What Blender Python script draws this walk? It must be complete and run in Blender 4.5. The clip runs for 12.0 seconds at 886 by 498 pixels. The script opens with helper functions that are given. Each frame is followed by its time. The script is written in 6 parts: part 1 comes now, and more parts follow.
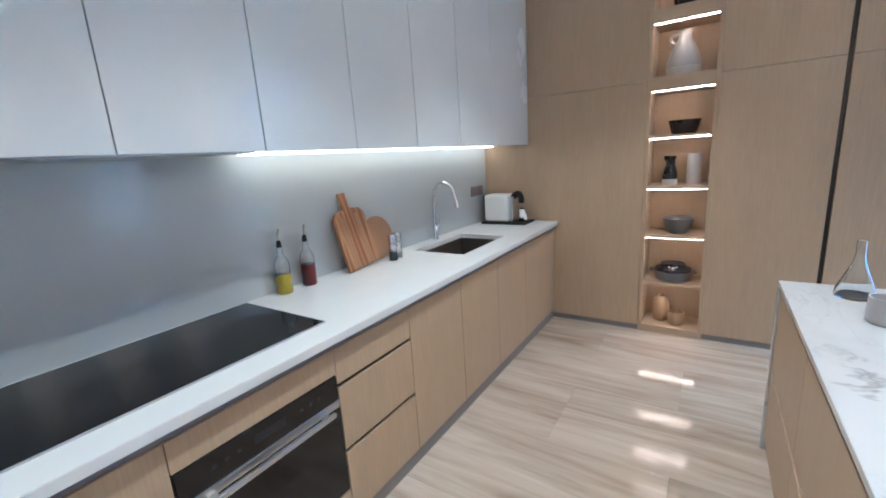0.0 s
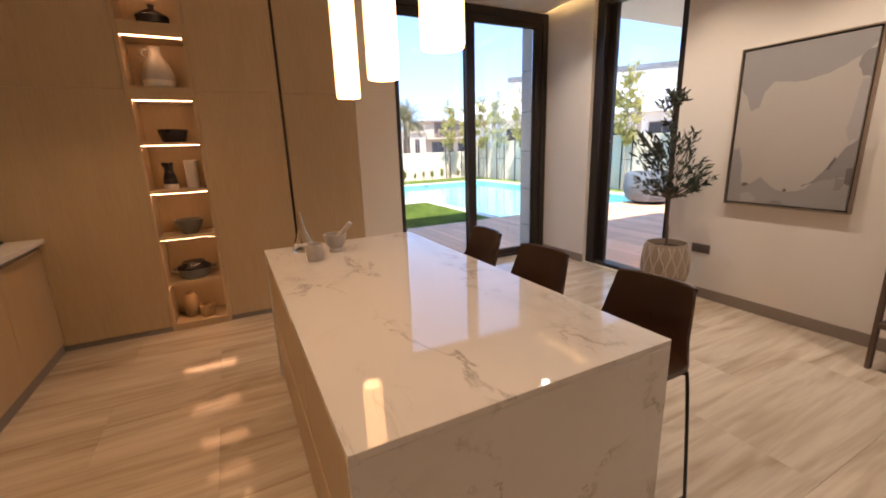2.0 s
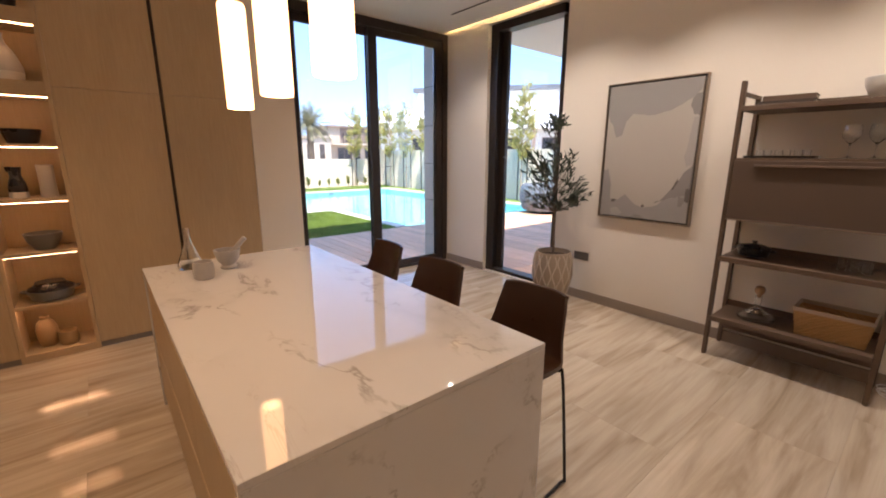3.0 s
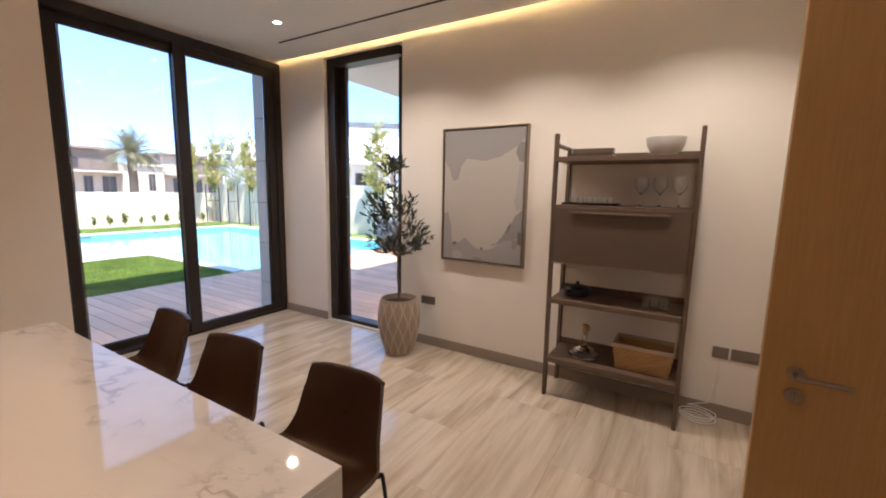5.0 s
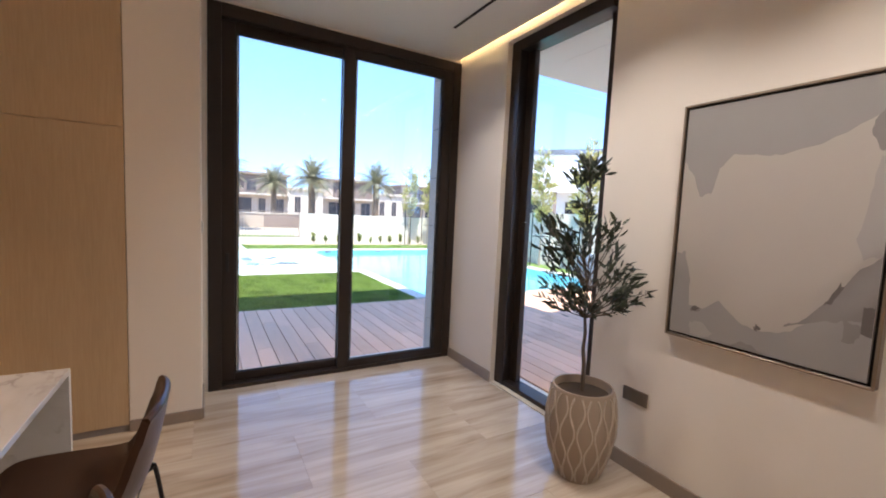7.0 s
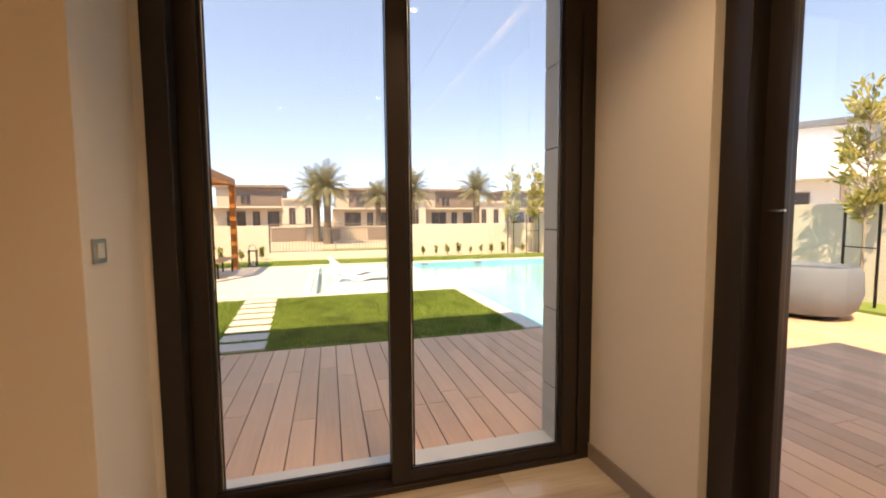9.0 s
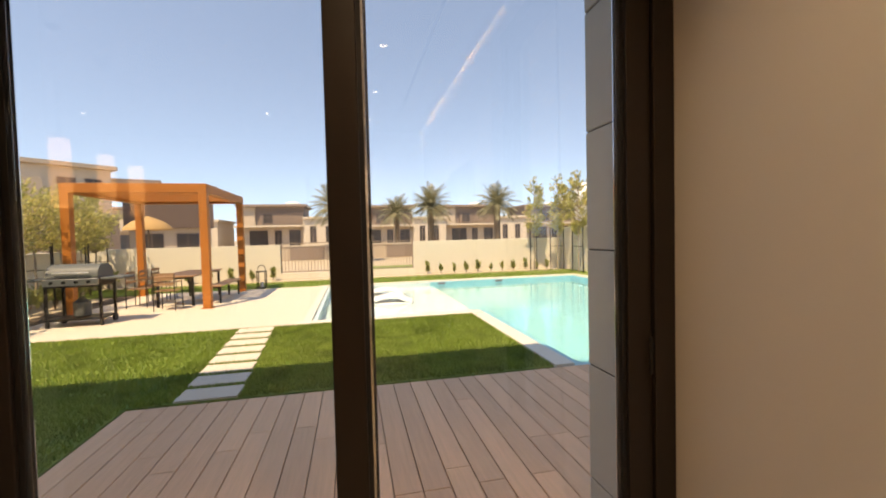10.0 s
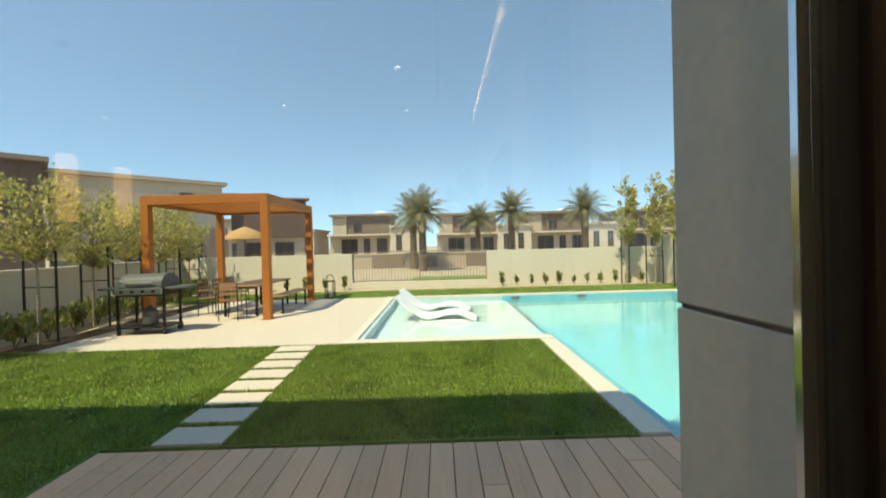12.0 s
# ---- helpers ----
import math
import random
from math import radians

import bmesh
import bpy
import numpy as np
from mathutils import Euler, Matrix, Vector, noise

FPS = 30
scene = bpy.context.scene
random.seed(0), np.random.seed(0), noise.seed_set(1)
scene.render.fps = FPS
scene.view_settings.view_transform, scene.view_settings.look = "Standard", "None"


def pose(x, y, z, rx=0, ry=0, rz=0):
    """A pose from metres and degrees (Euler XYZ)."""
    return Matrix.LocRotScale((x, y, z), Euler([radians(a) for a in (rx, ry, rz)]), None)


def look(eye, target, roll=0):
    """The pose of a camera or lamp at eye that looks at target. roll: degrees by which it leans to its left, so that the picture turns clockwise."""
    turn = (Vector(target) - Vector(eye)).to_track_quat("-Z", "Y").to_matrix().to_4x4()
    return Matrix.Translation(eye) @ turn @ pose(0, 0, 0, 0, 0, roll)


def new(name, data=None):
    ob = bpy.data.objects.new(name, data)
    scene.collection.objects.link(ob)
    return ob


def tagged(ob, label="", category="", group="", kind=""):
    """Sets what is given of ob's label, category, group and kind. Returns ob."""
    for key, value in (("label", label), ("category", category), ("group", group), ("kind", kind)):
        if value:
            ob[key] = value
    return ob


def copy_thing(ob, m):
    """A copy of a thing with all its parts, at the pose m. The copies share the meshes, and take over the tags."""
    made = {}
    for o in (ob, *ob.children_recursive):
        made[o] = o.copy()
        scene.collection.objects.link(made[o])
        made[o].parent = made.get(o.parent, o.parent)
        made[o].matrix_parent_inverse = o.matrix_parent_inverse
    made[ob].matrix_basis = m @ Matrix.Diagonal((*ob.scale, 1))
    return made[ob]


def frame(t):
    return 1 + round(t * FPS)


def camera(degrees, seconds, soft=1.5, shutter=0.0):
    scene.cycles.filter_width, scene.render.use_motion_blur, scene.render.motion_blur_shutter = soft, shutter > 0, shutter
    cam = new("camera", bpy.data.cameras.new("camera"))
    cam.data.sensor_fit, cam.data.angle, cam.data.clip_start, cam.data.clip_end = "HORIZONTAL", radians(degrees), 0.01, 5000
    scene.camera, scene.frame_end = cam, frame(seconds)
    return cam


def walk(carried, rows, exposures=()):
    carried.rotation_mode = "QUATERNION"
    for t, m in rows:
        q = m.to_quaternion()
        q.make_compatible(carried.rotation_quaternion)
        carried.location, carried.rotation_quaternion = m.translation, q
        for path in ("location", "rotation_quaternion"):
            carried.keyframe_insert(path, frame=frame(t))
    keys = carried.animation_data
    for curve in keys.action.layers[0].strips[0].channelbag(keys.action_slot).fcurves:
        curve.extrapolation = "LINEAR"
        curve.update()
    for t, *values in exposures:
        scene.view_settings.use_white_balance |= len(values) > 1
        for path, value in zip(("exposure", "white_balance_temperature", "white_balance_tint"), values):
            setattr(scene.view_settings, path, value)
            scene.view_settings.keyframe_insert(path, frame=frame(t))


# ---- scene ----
cam = camera(94.2, 12.0, soft=1.9)
PATH = [
    (0, (0.365, 0.657, 1.567), (-0.714, 2.284, 1.135), -3.7),
    (0.5, (0.651, 0.585, 1.569), (-0.019, 2.425, 1.158), -1.9),
    (1, (0.768, 0.497, 1.541), (0.695, 2.445, 1.096), 0.1),
    (1.5, (0.557, 0.305, 1.509), (1.07, 2.185, 1.06), -1.1),
    (2, (0.519, 0.205, 1.511), (1.396, 1.939, 1.035), -1.9),
    (2.5, (0.521, 0.124, 1.544), (1.618, 1.727, 1.066), -1.0),
    (4.5, (0.672, 0.133, 1.593), (2.27, 1.297, 1.29), 1.5),
    (5, (0.966, 0.197, 1.638), (2.656, 1.23, 1.355), 1.1),
    (5.5, (1.222, 0.368, 1.582), (2.893, 1.435, 1.318), 0.9),
    (6, (1.579, 0.553, 1.608), (3.14, 1.772, 1.334), 0.3),
    (6.5, (1.887, 0.758, 1.559), (3.201, 2.254, 1.365), 1.7),
    (7, (2.166, 0.979, 1.575), (3.16, 2.706, 1.404), 2.6),
    (7.5, (2.399, 1.331, 1.591), (3.235, 3.14, 1.423), 2.2),
    (9.5, (3.126, 3.085, 1.491), (3.606, 5.023, 1.375), -1.2),
    (10, (3.324, 3.498, 1.512), (3.757, 5.45, 1.446), -1.4),
    (10.5, (3.587, 3.863, 1.521), (3.834, 5.846, 1.436), -0.3),
    (11, (3.853, 4.182, 1.518), (3.943, 6.177, 1.407), -0.3),
    (11.5, (3.937, 4.466, 1.526), (4.013, 6.463, 1.457), 0.8),
    (12, (4.0, 4.536, 1.541), (4.016, 6.536, 1.523), -1.5),
]
# seconds, stops, kelvin, tint
EXPOSURES = [(0.0, 3.14, 3600, -4), (0.5, 2.66, 3850, 0), (1.0, 2.17, 4750, 6), (1.5, 2.12, 6200, 15), (2.0, 2.14, 6600, 16), (2.7, 2.17, 6400, 16), (4.5, 2.17, 6100, 14), (5.5, 2.27, 5900, 14), (6.0, 2.19, 5700, 13), (6.5, 2.12, 5950, 13), (7.5, 2.22, 5600, 12), (9.5, 1.54, 11400, 21), (10.0, 1.32, 10300, 17), (11.0, 1.17, 10000, 12), (11.5, 1.1, 9000, 2), (12.0, 1.02, 8500, -6)]
walk(cam, [(t, look(eye, target, roll)) for t, eye, target, roll in PATH], EXPOSURES)

# ---- world, sun, exposure ----
world = bpy.data.worlds.new("sky")
scene.world = world
world.use_nodes = True
_wn = world.node_tree.nodes
_sky = _wn.new("ShaderNodeTexSky")
_sky.sky_type, _sky.sun_disc = "NISHITA", False
SUN_DIR = Vector((0.50, 0.75, -1.60)).normalized()
_sky.sun_elevation = math.asin(-SUN_DIR.z)
_sky.sun_rotation = math.atan2(-SUN_DIR.x, -SUN_DIR.y)
_sky.air_density, _sky.dust_density, _sky.ozone_density = 0.9, 0.0, 3.0
_wn["Background"].inputs["Strength"].default_value = 0.15
_dir = _wn.new("ShaderNodeTexCoord")
_lift = _wn.new("ShaderNodeVectorMath")
_lift.operation = "ADD"
_lift.inputs[1].default_value = (0.0, 0.0, 0.17)
world.node_tree.links.new(_dir.outputs["Generated"], _lift.inputs[0])
world.node_tree.links.new(_lift.outputs[0], _sky.inputs["Vector"])
world.node_tree.links.new(_sky.outputs[0], _wn["Background"].inputs["Color"])

sun_data = bpy.data.lights.new("sun", "SUN")
sun_data.energy, sun_data.angle, sun_data.color = 2.75, radians(0.5), (1.0, 0.93, 0.82)
sun = new("sun", sun_data)
sun.matrix_world = Matrix.Translation((0, 0, 30)) @ SUN_DIR.to_track_quat("-Z", "Y").to_matrix().to_4x4()

WARM = (1.0, 0.74, 0.48)
COOL = (1.0, 0.90, 0.78)
SPOT_POWER, AISLE_POWER = 18.0, 15.0


def spot(x, y, z, power, color=WARM, size=95):
    d = bpy.data.lights.new("downlight_lamp", "SPOT")
    d.energy, d.color, d.spot_size, d.spot_blend, d.shadow_soft_size = power, color, radians(size), 0.6, 0.04
    ob = new("downlight_lamp", d)
    ob.matrix_world = pose(x, y, z)
    return ob


DOWNLIGHTS = [(3.65, 3.71), (3.65, 2.55), (3.65, 1.39), (3.65, 0.23), (0.05, 3.0), (0.05, 1.6), (0.05, 0.2), (2.3, 0.5)]
for _x, _y in DOWNLIGHTS:
    spot(_x, _y, 3.15, AISLE_POWER if _x < 1 else 3.5 if _x < 3 else SPOT_POWER, (1.0, 0.66, 0.38) if _x < 1 else (1.0, 0.85, 0.69), 95 if _x < 1 else 123)

# ---- materials ----


def nodes_of(name):
    m = bpy.data.materials.new(name)
    m.use_nodes = True
    nt = m.node_tree
    return m, nt, nt.nodes["Principled BSDF"]


def mixer(nt, a, b, fac):
    mx = nt.nodes.new("ShaderNodeMix")
    mx.data_type = "RGBA"
    for socket, v in ((mx.inputs[6], a), (mx.inputs[7], b), (mx.inputs[0], fac)):
        if isinstance(v, (tuple, list)):
            socket.default_value = (*v[:3], 1)
        elif isinstance(v, (int, float)):
            socket.default_value = v
        else:
            nt.links.new(v, socket)
    return mx.outputs[2]


def coords(nt, scale=(1, 1, 1), rot=(0, 0, 0), kind="Object", shift=None):
    tc = nt.nodes.new("ShaderNodeTexCoord")
    mp = nt.nodes.new("ShaderNodeMapping")
    mp.inputs["Scale"].default_value = scale
    mp.inputs["Rotation"].default_value = [radians(r) for r in rot]
    nt.links.new(tc.outputs[kind], mp.inputs["Vector"])
    if shift is not None:
        nt.links.new(shift, mp.inputs["Location"])
    return mp.outputs[0]


def noise_tex(nt, vec, scale, detail=4, rough=0.55, warp=0.0):
    n = nt.nodes.new("ShaderNodeTexNoise")
    n.inputs["Scale"].default_value, n.inputs["Detail"].default_value = scale, detail
    n.inputs["Roughness"].default_value, n.inputs["Distortion"].default_value = rough, warp
    nt.links.new(vec, n.inputs["Vector"])
    return n.outputs["Fac"]


def ramp(nt, fac, stops):
    r = nt.nodes.new("ShaderNodeValToRGB")
    el = r.color_ramp.elements
    while len(el) < len(stops):
        el.new(0.5)
    for e, (p, c) in zip(el, stops):
        e.position = p
        e.color = (*c, 1) if isinstance(c, (tuple, list)) else (c, c, c, 1)
    nt.links.new(fac, r.inputs[0])
    return r.outputs[0]


def bump(nt, bsdf, height, strength, dist=0.01):
    b = nt.nodes.new("ShaderNodeBump")
    b.inputs["Strength"].default_value, b.inputs["Distance"].default_value = strength, dist
    nt.links.new(height, b.inputs["Height"])
    nt.links.new(b.outputs[0], bsdf.inputs["Normal"])


def random_shift(nt, amount):
    oi = nt.nodes.new("ShaderNodeObjectInfo")
    v = nt.nodes.new("ShaderNodeVectorMath")
    v.operation = "SCALE"
    v.inputs[0].default_value = (amount, amount * 0.7, amount * 1.3)
    nt.links.new(oi.outputs["Random"], v.inputs["Scale"])
    return v.outputs[0], oi.outputs["Random"]


def plain(name, color, rough=0.5, metal=0.0, vary=0.12, scale=6.0, fine=60.0, bumpy=0.0, spec=0.5, coat=0.0):
    """A surface with soft blotches, fine grain and uneven gloss."""
    m, nt, b = nodes_of(name)
    v = coords(nt)
    big, small = noise_tex(nt, v, scale, 3), noise_tex(nt, v, fine, 3)
    dark, light = [c * (1 - vary) for c in color], [min(1, c * (1 + vary)) for c in color]
    c1 = mixer(nt, dark, light, big)
    c2 = mixer(nt, c1, color, small)
    nt.links.new(c2, b.inputs["Base Color"])
    b.inputs["Metallic"].default_value = metal
    b.inputs["Specular IOR Level"].default_value = spec
    b.inputs["Coat Weight"].default_value = coat
    rr = nt.nodes.new("ShaderNodeMapRange")
    rr.inputs["To Min"].default_value, rr.inputs["To Max"].default_value = max(0.02, rough - 0.06), min(1, rough + 0.06)
    nt.links.new(big, rr.inputs["Value"])
    nt.links.new(rr.outputs[0], b.inputs["Roughness"])
    if bumpy:
        bump(nt, b, small, bumpy, 0.004)
    return m


def wood(name, light, dark, rough=0.45, axis=2, stretch=14.0, scale=9.0, bumpy=0.08, spec=0.4):
    """Straight fine grain that runs along one axis."""
    m, nt, b = nodes_of(name)
    shift, rnd = random_shift(nt, 23.0)
    sc = [stretch, stretch, stretch]
    sc[axis] = 0.6
    v = coords(nt, tuple(sc), shift=shift)
    grain = noise_tex(nt, v, scale, 6, 0.6, 0.4)
    sc2 = [2.2, 2.2, 2.2]
    sc2[axis] = 0.35
    v2 = coords(nt, tuple(sc2), shift=shift)
    broad = noise_tex(nt, v2, 3.0, 3)
    c1 = mixer(nt, dark, light, ramp(nt, grain, [(0.3, 0.0), (0.68, 1.0)]))
    tone = mixer(nt, [c * 0.82 for c in light], [min(1, c * 1.06) for c in light], broad)
    c2 = mixer(nt, c1, tone, 0.55)
    nt.links.new(c2, b.inputs["Base Color"])
    b.inputs["Roughness"].default_value = rough
    b.inputs["Specular IOR Level"].default_value = spec
    bump(nt, b, grain, bumpy, 0.003)
    return m


def glowing(name, color, strength):
    m, nt, b = nodes_of(name)
    b.inputs["Base Color"].default_value = (0.8, 0.8, 0.8, 1)
    b.inputs["Emission Color"].default_value = (*color, 1)
    b.inputs["Emission Strength"].default_value = strength
    return m


def clear(name, color=(1, 1, 1), ior=1.45, rough=0.0):
    m, nt, b = nodes_of(name)
    b.inputs["Base Color"].default_value = (*color, 1)
    b.inputs["Transmission Weight"].default_value = 1.0
    b.inputs["IOR"].default_value, b.inputs["Roughness"].default_value = ior, rough
    return m


def stone_floor():
    m, nt, b = nodes_of("striated_stone_tile")
    shift, rnd = random_shift(nt, 31.0)
    v = coords(nt, (0.55, 4.2, 1), (0, 0, 6), shift=shift)
    band = noise_tex(nt, v, 1.4, 4, 0.55, 1.1)
    v2 = coords(nt, (0.9, 17, 1), (0, 0, 6), shift=shift)
    fine = noise_tex(nt, v2, 1.6, 4, 0.6, 0.5)
    base = ramp(nt, band, [(0.30, (0.285, 0.215, 0.15)), (0.43, (0.44, 0.36, 0.27)), (0.56, (0.55, 0.465, 0.365)), (0.72, (0.62, 0.545, 0.445))])
    streak = ramp(nt, fine, [(0.3, (0.33, 0.255, 0.185)), (0.62, (0.58, 0.495, 0.395))])
    c = mixer(nt, base, streak, 0.30)
    hs = nt.nodes.new("ShaderNodeHueSaturation")
    mr = nt.nodes.new("ShaderNodeMapRange")
    mr.inputs["To Min"].default_value, mr.inputs["To Max"].default_value = 0.93, 1.06
    nt.links.new(rnd, mr.inputs["Value"])
    nt.links.new(mr.outputs[0], hs.inputs["Value"])
    nt.links.new(c, hs.inputs["Color"])
    nt.links.new(hs.outputs[0], b.inputs["Base Color"])
    rr = nt.nodes.new("ShaderNodeMapRange")
    rr.inputs["To Min"].default_value, rr.inputs["To Max"].default_value = 0.07, 0.15
    nt.links.new(fine, rr.inputs["Value"])
    nt.links.new(rr.outputs[0], b.inputs["Roughness"])
    b.inputs["Specular IOR Level"].default_value = 0.85
    return m


def marble():
    m, nt, b = nodes_of("veined_white_marble")
    v = coords(nt, (1.0, 0.45, 1.0), (12, 8, 33))

    def vein(scale, width, detail, warp, rough=0.55):
        n = noise_tex(nt, v, scale, detail, rough, warp)
        s = nt.nodes.new("ShaderNodeMath")
        s.operation = "SUBTRACT"
        s.inputs[1].default_value = 0.5
        nt.links.new(n, s.inputs[0])
        a = nt.nodes.new("ShaderNodeMath")
        a.operation = "ABSOLUTE"
        nt.links.new(s.outputs[0], a.inputs[0])
        return ramp(nt, a.outputs[0], [(0.0, 1.0), (width * 0.4, 0.6), (width, 0.0)])

    cloud = noise_tex(nt, v, 1.3, 5, 0.6)
    patch_ = noise_tex(nt, v, 1.7, 2, 0.5)
    spread = noise_tex(nt, v, 5.0, 3, 0.6)
    base = mixer(nt, (0.57, 0.56, 0.55), (0.66, 0.648, 0.63), cloud)

    def laid(c, line, colour, mask, lo, hi):
        mm = nt.nodes.new("ShaderNodeMath")
        mm.operation = "MULTIPLY"
        nt.links.new(line, mm.inputs[0])
        nt.links.new(ramp(nt, mask, [(lo, 0.0), (hi, 1.0)]), mm.inputs[1])
        return mixer(nt, c, colour, mm.outputs[0])

    c = laid(base, vein(1.5, 0.06, 4, 0.5), (0.52, 0.50, 0.48), patch_, 0.46, 0.66)
    c = laid(c, vein(1.5, 0.012, 6, 0.5, 0.62), (0.36, 0.335, 0.31), spread, 0.46, 0.64)
    c = laid(c, vein(3.1, 0.008, 6, 0.8, 0.62), (0.46, 0.43, 0.40), patch_, 0.54, 0.68)
    nt.links.new(c, b.inputs["Base Color"])
    b.inputs["Roughness"].default_value = 0.045
    b.inputs["Specular IOR Level"].default_value = 0.85
    return m


def leafy(name, a, c, rough=0.5, trans=0.0, patchy=0.0):
    m, nt, b = nodes_of(name)
    g = nt.nodes.new("ShaderNodeNewGeometry")
    col = mixer(nt, a, c, g.outputs["Random Per Island"])
    if patchy:
        col = mixer(nt, col, [v * 0.55 for v in a], ramp(nt, noise_tex(nt, coords(nt), 1.6, 5, 0.62, 0.6), [(0.46, 0.0), (0.66, patchy)]))
    nt.links.new(col, b.inputs["Base Color"])
    b.inputs["Roughness"].default_value = rough
    if trans:
        tr = nt.nodes.new("ShaderNodeBsdfTranslucent")
        nt.links.new(col, tr.inputs["Color"])
        ms = nt.nodes.new("ShaderNodeMixShader")
        ms.inputs[0].default_value = trans
        nt.links.new(b.outputs[0], ms.inputs[1])
        nt.links.new(tr.outputs[0], ms.inputs[2])
        nt.links.new(ms.outputs[0], nt.nodes["Material Output"].inputs["Surface"])
    return m


def pieces_mat(name, color, spread=0.18, rough=0.6, grain_axis=1, grain=True):
    """Boards or slabs, each with a tone of its own."""
    m, nt, b = nodes_of(name)
    shift, rnd = random_shift(nt, 17.0)
    sc = [18.0, 18.0, 18.0]
    sc[grain_axis] = 0.9 if grain else 18.0
    v = coords(nt, tuple(sc), shift=shift)
    n = noise_tex(nt, v, 3.0, 5)
    c1 = mixer(nt, [c * 0.78 for c in color], [c * 1.12 for c in color], n)
    hs = nt.nodes.new("ShaderNodeHueSaturation")
    mr = nt.nodes.new("ShaderNodeMapRange")
    mr.inputs["To Min"].default_value, mr.inputs["To Max"].default_value = 1 - spread, 1 + spread
    nt.links.new(rnd, mr.inputs["Value"])
    nt.links.new(mr.outputs[0], hs.inputs["Value"])
    nt.links.new(c1, hs.inputs["Color"])
    nt.links.new(hs.outputs[0], b.inputs["Base Color"])
    b.inputs["Roughness"].default_value = rough
    bump(nt, b, n, 0.15, 0.003)
    return m


M_OAK = wood("pale_oak_veneer", (0.51, 0.385, 0.237), (0.385, 0.277, 0.164), 0.42)
M_OAK_H = wood("pale_oak_veneer_level", (0.51, 0.385, 0.237), (0.385, 0.277, 0.164), 0.42, axis=1)
M_DOOR = wood("warm_oak_door", (0.46, 0.275, 0.115), (0.33, 0.185, 0.07), 0.45)
M_LACQUER = plain("pale_grey_lacquer", (0.73, 0.75, 0.755), 0.26, vary=0.03, scale=2, coat=0.15)
M_SPLASH = plain("grey_back_painted_glass", (0.52, 0.535, 0.53), 0.14, vary=0.03, scale=2)
M_QUARTZ = plain("white_quartz", (0.78, 0.77, 0.75), 0.2, vary=0.03, scale=9, fine=180)
M_MARBLE = marble()
M_FLOOR = stone_floor()
M_GROUT = plain("beige_grout", (0.44, 0.37, 0.30), 0.6)
M_WALL = plain("cream_wall_paint", (0.74, 0.69, 0.62), 0.75, vary=0.03, scale=1.5, fine=160, bumpy=0.04)
M_CEIL = plain("white_ceiling_paint", (0.80, 0.80, 0.77), 0.8, vary=0.02, scale=1.2, fine=140, bumpy=0.03)
M_SKIRT = plain("grey_brown_skirting_stone", (0.27, 0.22, 0.18), 0.35, vary=0.12)
M_BRONZE = plain("dark_bronze_aluminium", (0.030, 0.021, 0.016), 0.38, 0.3, vary=0.15, scale=3)
M_RUBBER = plain("black_rubber", (0.012, 0.012, 0.013), 0.6)
M_GLASS = clear("window_glass", (0.96, 0.985, 0.98))
M_THIN = clear("drinking_glass", (0.98, 0.99, 0.99), 1.55)
M_SINK = plain("brushed_sink_steel", (0.30, 0.28, 0.26), 0.35, 1.0, vary=0.08, fine=200)
M_CHROME = plain("chrome", (0.75, 0.75, 0.76), 0.12, 1.0, vary=0.04)
M_STEEL = plain("brushed_steel", (0.55, 0.55, 0.54), 0.3, 1.0, vary=0.08, fine=200)
M_BLACKGLASS = plain("black_ceramic_glass", (0.006, 0.006, 0.007), 0.05, vary=0.05)
M_BLACK = plain("black_metal", (0.012, 0.011, 0.011), 0.35, 0.5)
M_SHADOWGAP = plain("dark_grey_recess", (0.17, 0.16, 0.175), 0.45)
M_KICK = plain("grey_plinth", (0.22, 0.20, 0.19), 0.4)
M_LEATHER = plain("dark_brown_leather", (0.046, 0.021, 0.011), 0.30, vary=0.3, scale=9, fine=220, bumpy=0.15)
M_SHELFWOOD = wood("grey_brown_stained_wood", (0.128, 0.085, 0.059), (0.073, 0.048, 0.033), 0.5, axis=2)
M_SHELFWOOD_H = wood("grey_brown_stained_board", (0.128, 0.085, 0.059), (0.073, 0.048, 0.033), 0.5, axis=1)
M_FLAP = plain("taupe_leather_front", (0.086, 0.057, 0.041), 0.55, vary=0.06, fine=240, bumpy=0.1)
M_PORCELAIN = plain("speckled_porcelain", (0.62, 0.61, 0.58), 0.3, vary=0.08, fine=90)
M_BLACKCERAMIC = plain("black_stoneware", (0.014, 0.014, 0.017), 0.28, vary=0.2)
M_GREYCERAMIC = plain("grey_stoneware", (0.14, 0.14, 0.14), 0.35, vary=0.2)
M_TANCERAMIC = plain("tan_stoneware", (0.34, 0.23, 0.12), 0.5, vary=0.2)
M_PALECERAMIC = plain("pale_grey_stoneware", (0.42, 0.40, 0.38), 0.4, vary=0.12)
M_CORK = plain("cork", (0.35, 0.22, 0.12), 0.8, vary=0.25, fine=120, bumpy=0.2)


